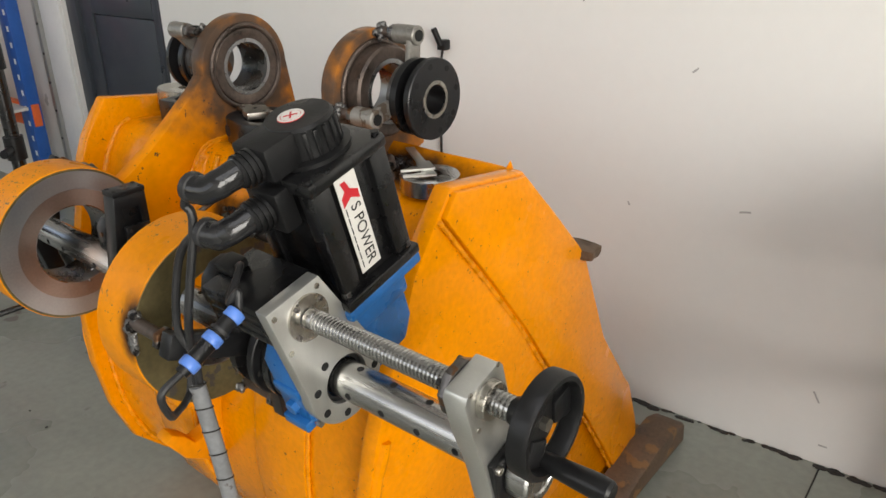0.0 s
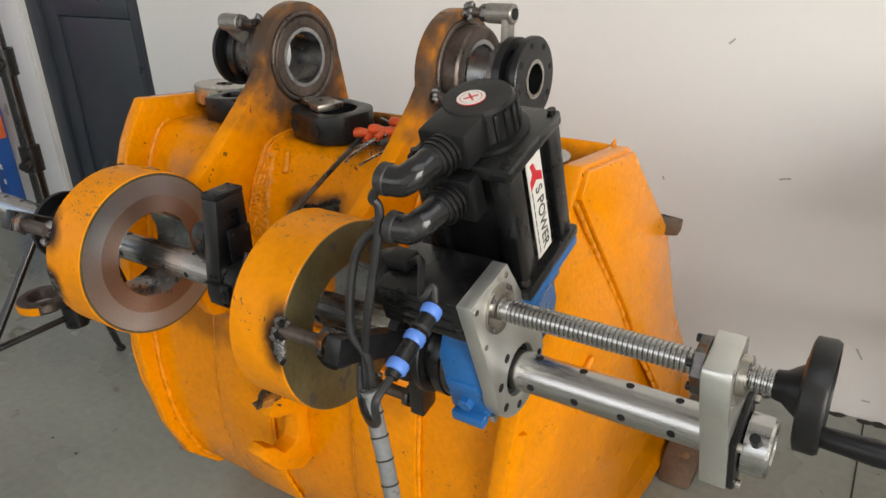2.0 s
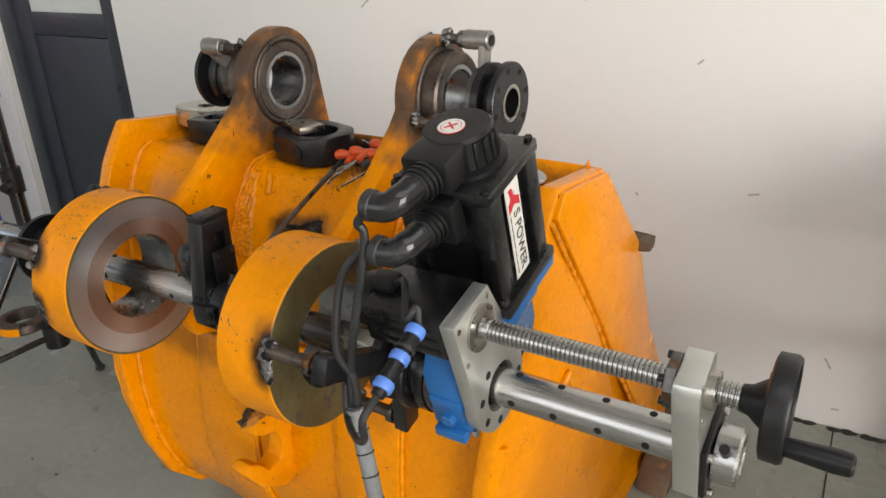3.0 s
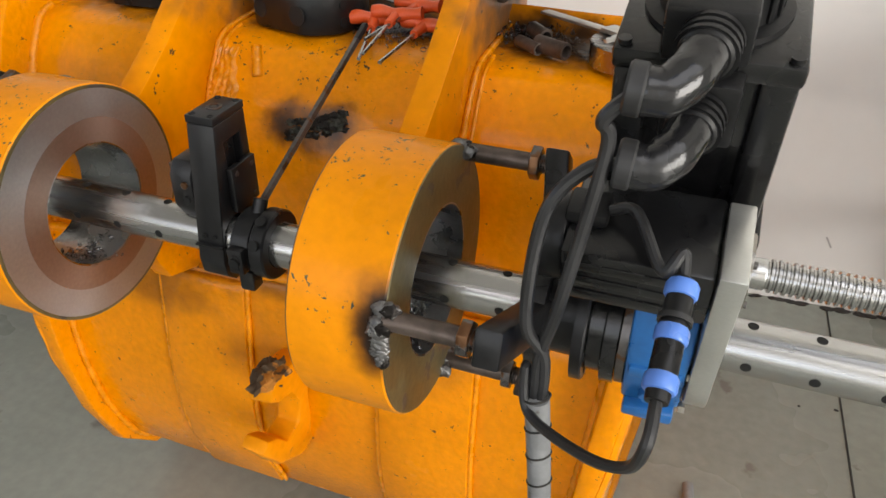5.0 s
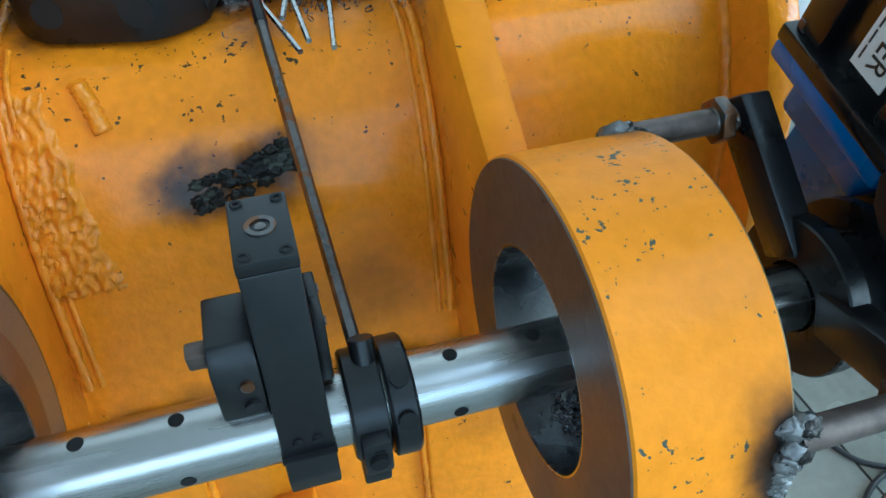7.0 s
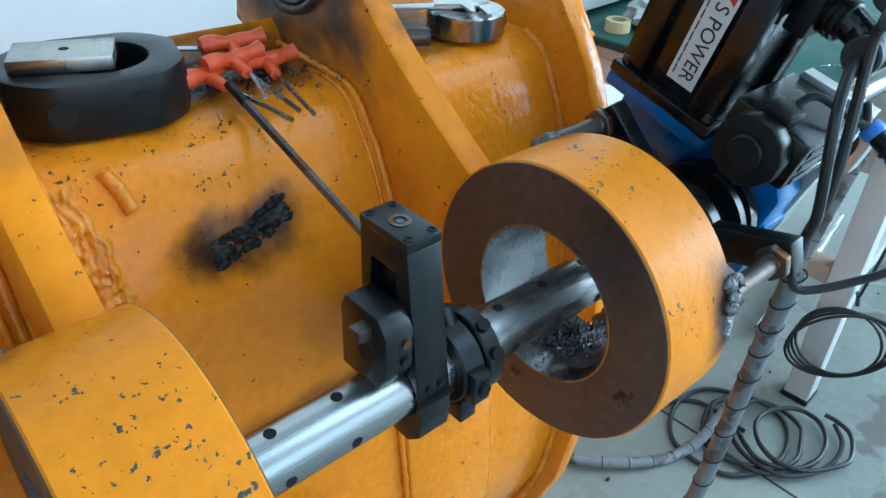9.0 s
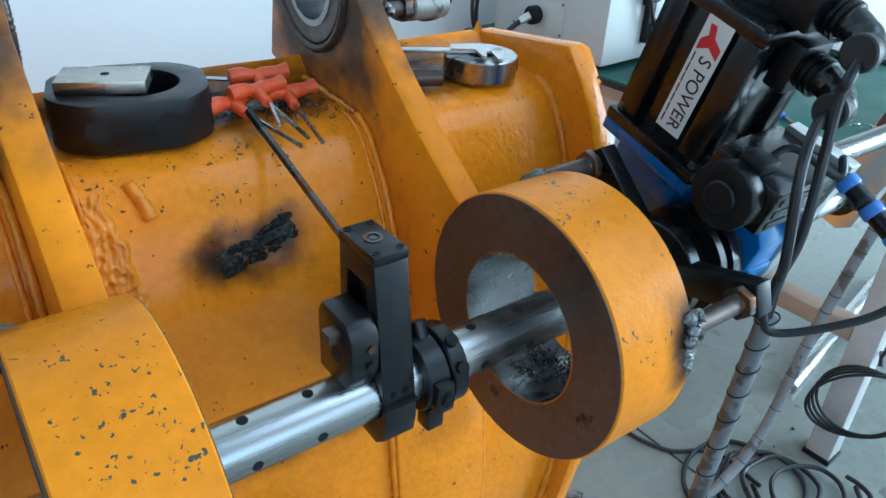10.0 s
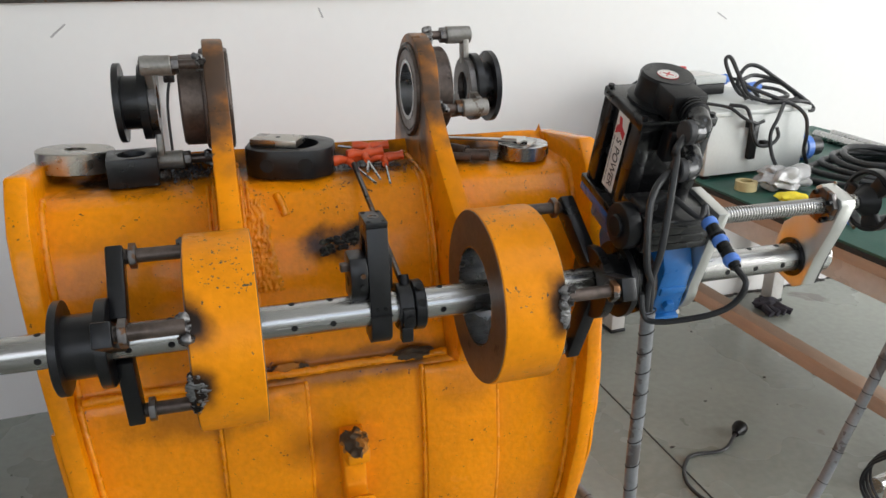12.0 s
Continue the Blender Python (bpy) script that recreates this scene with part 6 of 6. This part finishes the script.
def floor_cables():
    h = thing("floor_hose", "grey spiral-wrapped hose hanging from the table edge to the floor", "hose", (0.9, 0.05, 0))
    line = [(1.26, 0.06, 0.716), (1.195, 0.065, 0.70), (1.16, 0.075, 0.60), (1.135, 0.09, 0.45), (1.105, 0.096, 0.33), (1.02, 0.09, 0.12), (0.88, 0.10, 0.016), (0.74, 0.16, 0.016), (0.63, 0.30, 0.016), (0.60, 0.55, 0.016)]
    part("hose", tube(line, 0.0115, 12, 12), "conduit", h)
    pts = curve_pts(line, 18)
    for k in range(0, len(pts) - 6, 6):
        d = (pts[k + 1] - pts[k]).normalized()
        u = d.orthogonal().normalized()
        v = d.cross(u)
        part("wrap_edge", tube([pts[k] + (u * math.cos(t) + v * math.sin(t)) * 0.0117 for t in [6.283 * i / 10 for i in range(11)]], 0.001, 5, 2), "joint", h)
    rnd = random.Random(12)
    for k in range(3):
        cx, cy, r = 0.98 + 0.03 * k, 0.09 - 0.05 * k, 0.105 - 0.012 * k
        c = thing("floor_cable", "black cable lying in loose loops on the floor", "cable", (cx, cy, 0), "loose floor cables")
        pts = []
        for i in range(22):
            a = 6.283 * i / 12 + k
            rr = r * (1 + 0.18 * math.sin(a * 0.7 + k) + rnd.uniform(-0.06, 0.06))
            pts.append((cx + rr * 1.2 * math.cos(a) + 0.004 * i, cy + rr * math.sin(a) - 0.003 * i, 0.007 + 0.006 * (i // 12) + 0.004 * k))
        part("cable", tube(pts, 0.0055, 8, 6), "cable", c)
    p = thing("power_plug", "black power plug on a cable lying on the floor", "plug", (1.174, 0.517, 0))
    pm = Matrix.Translation((1.174, 0.517, 0.021)) @ Matrix.Rotation(radians(35), 4, 'Z')
    part("plug_body", lathe([(-0.030, 0.0), (-0.030, 0.010), (-0.012, 0.014), (0.002, 0.021), (0.016, 0.021), (0.018, 0.018), (0.018, 0.0)], (0, 0, 0), 'x', 28, None, pm), "plastic", p)
    part("cable", tube([(1.150, 0.500, 0.019), (1.08, 0.46, 0.008), (0.97, 0.46, 0.007), (0.90, 0.36, 0.007), (0.93, 0.24, 0.007), (1.02, 0.17, 0.007), (1.02, 0.05, 0.008)], 0.0052, 8, 10), "cable", p)
    c = thing("cable_coil", "thin black cable coiled and tied on the table leg", "cable coil", (1.20, 0.0, 0.12))
    for k in range(4):
        r = 0.085 + 0.007 * k
        part("loop", tube([(1.185 - r * 0.30 * math.cos(t) - 0.004 * k, -0.012 + r * 0.92 * math.cos(t + 0.25 * k) - 0.004 * k, 0.22 + r * math.sin(t + 0.1 * k)) for t in [6.283 * i / 16 for i in range(17)]], 0.0035, 6, 4), "cable", c)
    part("tie", tube([(1.21, -0.015, 0.305), (1.22, -0.008, 0.32), (1.235, 0.0, 0.32)], 0.005, 6, 4), "cable", c)
    part("lead", tube([(1.22, -0.008, 0.315), (1.215, -0.02, 0.45), (1.21, -0.025, 0.60), (1.20, -0.022, 0.70), (1.23, 0.0, 0.705)], 0.0035, 6, 8), "cable", c)
    g = thing("work_glove", "dark crumpled work glove on the floor by the wall", "glove", (1.82, 1.2, 0))
    part("palm", lumpy(blob((1.83, 1.22, 0.022), (0.055, 0.04, 0.022), 0.4, 3, 1), 0.006, 40), "darkglove", g)
    for k in range(4):
        part("finger", lumpy(tube([(1.80 + 0.02 * k, 1.20, 0.022), (1.785 + 0.025 * k, 1.165, 0.022), (1.79 + 0.03 * k, 1.135, 0.016)], 0.014, 8, 5), 0.003, 50), "darkglove", g)
    rnd = random.Random(21)
    b = bmesh.new()
    for k in range(70):
        x, y = rnd.uniform(-1.3, 2.0), rnd.uniform(-0.9, 1.2)
        s = rnd.uniform(0.0015, 0.005)
        blob((x, y, s * 0.4), (s * rnd.uniform(0.8, 2), s, s * 0.5), 0.4, 1, k, b)
    tagged(part("floor_debris", b, "dirt"), "small dark specks of debris on the floor", "debris", kind="stuff")


floor_cables()

# ---- the work table ----
TAB = pose(1.19, 0.0, 0, 0, 0, 4)


def work_table():
    o = thing("work_table", "work table with green rubber top, wooden edge and white steel legs", "table", TAB @ Vector((0.45, 0.6, 0)))
    part("tabletop", box(0, 0.92, -0.02, 1.29, 0.650, 0.692, TAB, 0.003), "wood", o, "board with a pale wooden edge")
    part("rubber_mat", box(-0.003, 0.923, -0.023, 1.293, 0.6925, 0.7000, TAB, 0.002), "green", o, "green rubber mat")
    part("dark_edge", box(-0.004, 0.924, -0.024, 1.294, 0.6790, 0.6924, TAB, 0.001), "joint", o)
    for x, y in ((0.05, 0.03), (0.80, 0.03), (0.05, 1.23), (0.80, 1.23)):
        lg = part("leg", box(x - 0.028, x + 0.028, y - 0.028, y + 0.028, 0.012, 0.649, TAB, 0.003), "whitesteel", o, "white square steel leg")
        part("foot", box(x - 0.032, x + 0.032, y - 0.032, y + 0.032, 0.0, 0.012, TAB, 0.003), "plastic", lg)
    part("apron", box(0.079, 0.771, 0.02, 0.045, 0.58, 0.648, TAB, 0.002), "whitesteel", o)
    part("apron", box(0.035, 0.06, 0.059, 1.201, 0.58, 0.648, TAB, 0.002), "whitesteel", o)
    part("stretcher", box(0.025, 0.075, 0.059, 1.201, 0.32, 0.36, TAB, 0.002), "wood", o)
    part("stretcher", box(0.775, 0.825, 0.059, 1.201, 0.32, 0.36, TAB, 0.002), "wood", o)
    part("stretcher", box(0.079, 0.771, 0.01, 0.05, 0.32, 0.36, TAB, 0.002), "whitesteel", o)


work_table()


def control_cabinet():
    z = 0.7005
    o = thing("control_cabinet", "pale grey steel control cabinet standing on the table", "cabinet", TAB @ Vector((0.2, 1.0, z)))
    bd = part("body", box(0.015, 0.375, 0.805, 1.19, z + 0.012, z + 0.186, TAB, 0.003), "cabinet", o)
    part("lid", box(0.010, 0.380, 0.800, 1.195, z + 0.1865, z + 0.200, TAB, 0.003), "cabinet", o)
    for x, y in ((0.04, 0.83), (0.35, 0.83), (0.04, 1.16), (0.35, 1.16)):
        part("foot", rod((x, y, z), (x, y, z + 0.0118), 0.014, seg=16, m=TAB), "plastic", o)
    part("cover_plate", box(0.0125, 0.0148, 0.94, 1.12, z + 0.05, z + 0.14, TAB, 0.0005), "cabinet", bd)
    for y in (0.947, 1.113):
        for zz in (0.057, 0.133):
            part("cover_screw", rod((0.0128, y, z + zz), (0.011, y, z + zz), 0.0035, seg=10, m=TAB), "darksteel", bd)
    pl = part("round_socket", rod((0.0145, 1.035, z + 0.092), (-0.012, 1.035, z + 0.092), 0.024, seg=28, m=TAB, chamfer=0.003), "plastic", o, "black round cable socket")
    part("cable_gland", rod((-0.012, 1.035, z + 0.092), (-0.035, 1.047, z + 0.077), 0.011, seg=18, m=TAB), "alu", pl)
    part("lead", tube([TAB @ Vector(p) for p in ((-0.03, 1.045, z + 0.080), (-0.06, 1.07, z + 0.04), (-0.055, 1.11, z - 0.05), (-0.02, 1.16, z - 0.25), (0.0, 1.19, z - 0.5))], 0.007, 8, 8), "cable", pl)
    # power inlet on the side that faces the drive
    pi = part("power_inlet", box(0.155, 0.180, 0.786, 0.8048, z + 0.055, z + 0.165, TAB, 0.004), "plastic", o, "black power inlet")
    part("inlet_clip", box(0.140, 0.158, 0.780, 0.8045, z + 0.150, z + 0.172, TAB, 0.003), "plastic", pi)
    part("inlet_clip", box(0.200, 0.222, 0.784, 0.8045, z + 0.090, z + 0.108, TAB, 0.003), "plastic", pi)
    for k in range(2):
        c = thing("cabinet_cable", "black cable hanging behind the control cabinet", "cable", TAB @ Vector((0.02, 1.2, z)), "cables behind the cabinet")
        part("cable", tube([TAB @ Vector(p) for p in ((0.10, 1.16, z + 0.225), (0.045 - 0.006 * k, 1.195, z + 0.235), (-0.02 - 0.012 * k, 1.215 + 0.01 * k, z + 0.15), (-0.03 - 0.01 * k, 1.215, z + 0.03), (0.02, 1.215, z + 0.012))], 0.0055, 8, 8), "cable", c)
    # pendant on top
    zt = z + 0.2005
    p = thing("control_pendant", "grey control pendant with a red stop button on the cabinet", "control box", TAB @ Vector((0.2, 1.1, zt)))
    part("pendant_base", box(0.10, 0.262, 1.05, 1.18, zt, zt + 0.034, TAB, 0.004), "plastic", p)
    part("pendant_face", box(0.098, 0.264, 1.048, 1.182, zt + 0.0345, zt + 0.058, TAB, 0.004), "cabinet", p)
    part("face_plate", box(0.130, 0.235, 1.070, 1.155, zt + 0.0582, zt + 0.0605, TAB, 0.001), "labelwhite", p)
    part("stop_button", lathe([(0, 0), (0, 0.008), (0.010, 0.008), (0.011, 0.014), (0.018, 0.013), (0.020, 0)], (0.165, 1.15, zt + 0.0605), 'z', 24, None, TAB), "labelred", p, "red mushroom button")
    plug = [(0, 0), (0, 0.014), (0.03, 0.017), (0.034, 0.013), (0.052, 0.009), (0.052, 0)]
    b = thing("blue_plug", "blue plug fitted into the pendant on the cabinet", "plug", TAB @ Vector((0.29, 1.09, zt)), "blue plugs")
    part("plug_body", lathe(plug, (0.2645, 1.09, zt + 0.040), 'x', 22, None, TAB), "bluering", b)
    part("plug_tail", tube([TAB @ Vector(q) for q in ((0.312, 1.09, zt + 0.040), (0.335, 1.06, zt + 0.036), (0.33, 0.98, zt + 0.006), (0.26, 0.92, zt + 0.006))], 0.006, 8, 8), "cable", b)
    b = thing("blue_plug", "blue plug on a black cable lying on the cabinet", "plug", TAB @ Vector((0.36, 1.03, zt)), "blue plugs")
    part("plug_body", lathe(plug, (0.335, 1.03, zt + 0.020), 'x', 22, None, TAB), "bluering", b)
    part("plug_tail", tube([TAB @ Vector(q) for q in ((0.385, 1.03, zt + 0.020), (0.43, 1.00, zt + 0.012), (0.41, 0.93, zt + 0.006), (0.35, 0.90, zt + 0.006))], 0.006, 8, 8), "cable", b)

    def loose(at, pts, r=0.0062, label="loose loop of black cable on the cabinet"):
        c = thing("cable_loop", label, "cable", at, "loose cable loops")
        part("loop", tube(pts, r, 8, 10), "cable", c)

    # stiff loops that spring up from the lid and slope down past its corner
    base = (1.40, 0.93, 0.901)
    loose(base, [(1.40, 0.93, 0.907), (1.34, 0.94, 0.925), (1.300, 0.95, 0.985), (1.285, 0.955, 1.026), (1.300, 0.95, 1.030), (1.325, 0.93, 0.975), (1.345, 0.90, 0.925), (1.40, 0.87, 0.908), (1.47, 0.88, 0.907)])
    loose(base, [(1.36, 0.93, 0.907), (1.335, 0.95, 0.955), (1.360, 0.955, 1.000), (1.400, 0.95, 1.003), (1.46, 0.93, 0.965), (1.53, 0.90, 0.915), (1.565, 0.88, 0.884), (1.545, 0.865, 0.876), (1.46, 0.868, 0.905), (1.38, 0.90, 0.935), (1.33, 0.93, 0.955)])
    loose(base, [(1.35, 0.95, 0.965), (1.40, 0.955, 0.975), (1.47, 0.93, 0.955), (1.54, 0.90, 0.905), (1.55, 0.88, 0.897), (1.50, 0.87, 0.906), (1.42, 0.89, 0.907)])
    loose(base, [(1.42, 0.95, 0.907), (1.405, 0.96, 0.935), (1.44, 0.965, 0.955), (1.50, 0.95, 0.945), (1.53, 0.92, 0.915), (1.50, 0.89, 0.907), (1.43, 0.88, 0.907)])
    hang = "black cable hanging down the front of the cabinet"
    loose((1.30, 0.80, 0.80), [(1.25, 0.86, 0.908), (1.262, 0.808, 0.910), (1.268, 0.786, 0.885), (1.280, 0.782, 0.840), (1.305, 0.782, 0.803), (1.345, 0.780, 0.800), (1.372, 0.783, 0.822), (1.365, 0.786, 0.850)], 0.0055, hang)
    loose((1.36, 0.80, 0.75), [(1.44, 0.86, 0.908), (1.40, 0.815, 0.905), (1.362, 0.785, 0.875), (1.342, 0.780, 0.830), (1.350, 0.765, 0.765), (1.385, 0.745, 0.716), (1.45, 0.70, 0.708)], 0.0055, hang)
    loose((1.46, 0.80, 0.82), [(1.38, 0.86, 0.908), (1.43, 0.825, 0.910), (1.465, 0.795, 0.880), (1.475, 0.785, 0.83), (1.48, 0.79, 0.77), (1.52, 0.80, 0.709)], 0.0055, hang)
    loose((1.28, 0.80, 0.88), [(1.20, 0.90, 0.908), (1.215, 0.815, 0.910), (1.240, 0.786, 0.888), (1.285, 0.783, 0.866), (1.315, 0.784, 0.872)], 0.005, hang)
    # supply plug on the table beside the cabinet
    s = thing("supply_plug", "grey mains plug with a blue ring lying on the table", "plug", (1.60, 0.90, 0.7))
    sx, sy = 0.415, 0.90
    part("plug_body", lathe([(0, 0), (0, 0.030), (0.050, 0.034), (0.050, 0)], (sx, sy, z + 0.041), 'x', 28, None, TAB), "cabinet", s)
    part("blue_ring", lathe([(0.0505, 0), (0.0505, 0.041), (0.074, 0.041), (0.076, 0.034), (0.076, 0)], (sx, sy, z + 0.041), 'x', 28, None, TAB), "bluering", s, "blue screw ring")
    part("plug_nose", lathe([(0.0765, 0), (0.0765, 0.030), (0.12, 0.030), (0.12, 0)], (sx, sy, z + 0.041), 'x', 28, None, TAB), "cable", s)


control_cabinet()


def table_clutter():
    z = 0.7005
    for k in range(5):
        c = thing("cable_coil", "heavy black cable coiled on the green table top", "cable coil", TAB @ Vector((0.48, 0.66, z)), "cable coils on the table")
        r = 0.15 - 0.012 * k
        part("loop", tube([TAB @ Vector((0.47 + 0.010 * k + r * 1.2 * math.cos(t), 0.665 - 0.01 * k + r * math.sin(t), z + 0.010 + 0.016 * k + 0.006 * math.sin(2 * t + k))) for t in [6.283 * i / 20 for i in range(21)]], 0.0095, 10, 4), "cable", c)
    g = thing("yellow_glove", "bright yellow work glove on the green table top", "glove", TAB @ Vector((0.10, 0.55, z)))
    part("palm", lumpy(blob((0.11, 0.56, z + 0.012), (0.045, 0.035, 0.011), 0.35, 3, 3, m=TAB), 0.003, 50), "yellowglove", g)
    for k in range(4):
        part("finger", lumpy(tube([TAB @ Vector(p) for p in ((0.085 + 0.014 * k, 0.535, z + 0.012), (0.07 + 0.017 * k, 0.50, z + 0.012), (0.062 + 0.018 * k, 0.465, z + 0.009))], 0.0085, 8, 5), 0.002, 60), "yellowglove", g)
    r = thing("tape_roll", "cream-coloured roll of tape standing on the table", "tape", TAB @ Vector((0.07, 0.70, z)))
    part("roll", lathe([(0, 0.018), (0, 0.030), (0.026, 0.030), (0.026, 0.018)], (0.07, 0.69, z), 'z', 32, None, TAB, closed=True), "tape", r)
    b = thing("plastic_bag", "crumpled milky plastic bag with parts on the table", "bag", TAB @ Vector((0.16, 0.66, z)))
    part("bag", lumpy(blob((0.17, 0.66, z + 0.034), (0.075, 0.05, 0.034), 0.5, 4, 7, m=TAB), 0.008, 35), "clearbag", b)
    w = thing("wire_basket", "heap of short dark metal pieces on the table", "metal pieces", TAB @ Vector((0.22, 0.14, z)))
    bm = bmesh.new()
    rnd = random.Random(5)
    for k in range(90):
        a = rnd.uniform(0, 6.3)
        p = Vector((0.24 + rnd.gauss(0, 0.03), 0.16 + rnd.gauss(0, 0.025), z + 0.004 + abs(rnd.gauss(0, 0.010))))
        box(-0.010, 0.010, -0.0025, 0.0025, -0.0015, 0.0015, TAB @ Matrix.Translation(p) @ pose(0, 0, 0, rnd.uniform(-30, 30), rnd.uniform(-30, 30), math.degrees(a)), 0, bm)
    tagged(part("metal_piece", bm, "steel", w), kind="stuff")
    for k, (a, c, rad) in enumerate((((0.70, 0.42, z + 0.016), (0.76, 1.12, z + 0.016), 0.016), ((0.77, 0.40, z + 0.013), (0.84, 1.12, z + 0.013), 0.013))):
        t = thing("metal_tube", "long bright metal tube lying on the table", "tube", TAB @ Vector(a), "metal tubes")
        part("tube", rod(a, c, rad, seg=24, m=TAB, chamfer=0.001), "steel", t)
    t = thing("floor_tube", "bright steel tube lying on the floor under the table", "tube", (1.5, 0.3, 0))
    part("tube", rod((1.36, 0.20, 0.021), (2.1, 0.34, 0.021), 0.021, seg=28, chamfer=0.002), "steel", t)
    d = thing("blue_tool", "small blue-handled tool on the table", "tool", TAB @ Vector((0.12, 0.40, z)))
    part("handle", tube([TAB @ Vector(p) for p in ((0.10, 0.36, z + 0.008), (0.13, 0.40, z + 0.008), (0.17, 0.43, z + 0.008))], 0.0075, 10, 6), "bluering", d)
    part("jaw", rod((0.10, 0.36, z + 0.008), (0.075, 0.325, z + 0.007), 0.004, seg=10, m=TAB), "darksteel", d)
    # spare ring on the tripod's braces and a small hook on the wall
    x, y = TRIPOD
    s = thing("spare_ring", "brown rusty spare ring with yellow paint resting on the tripod braces", "ring", (x - 0.12, y - 0.03, 0.39))
    part("ring", lathe([(0, 0.040), (0, 0.062), (0.006, 0.066), (0.026, 0.064), (0.030, 0.058), (0.030, 0.040)], (x - 0.105, y - 0.02, 0.398), 'z', 40, closed=True), "rusty", s)
    part("painted_side", prism(ring_pts(0, 0, 0.0672, 12, 250, 320) + ring_pts(0, 0, 0.060, 12, 320, 250), 0.003, 0.024,
                               m=Matrix.Translation((x - 0.105, y - 0.02, 0.398)) @ Matrix(((0, 1, 0, 0), (0, 0, 1, 0), (1, 0, 0, 0), (0, 0, 0, 1)))), "yellow_boss", s)
    k = thing("wall_hook", "small black clip with a cable hanging on the wall", "hook", WALL @ Vector((-0.45, -0.01, 1.0)))
    part("clip", box(-0.335, -0.305, -0.030, 0.0, 0.985, 1.015, WALL @ pose(0, 0, 0, 0, 0, 0), 0.004), "plastic", k)
    part("clip_arm", rod((-0.320, -0.03, 1.0), (-0.335, -0.045, 1.05), 0.009, seg=12, m=WALL), "plastic", k)
    part("lead", tube([WALL @ Vector(p) for p in ((-0.32, -0.02, 0.99), (-0.33, -0.015, 0.94), (-0.335, -0.01, 0.86), (-0.335, -0.012, 0.6))], 0.004, 8, 8), "cable", k)
    pb = thing("wall_board", "white notice board with a dark lower frame on the wall", "board", WALL @ Vector((-0.1, -0.01, 1.3)))
    part("board", box(-0.70, 0.42, -0.012, 0.0, 1.2215, 1.85, WALL, 0.002), "white", pb)
    part("frame_rail", box(-0.71, 0.43, -0.018, 0.0, 1.202, 1.2212, WALL, 0.002), "darksteel", pb)


table_clutter()
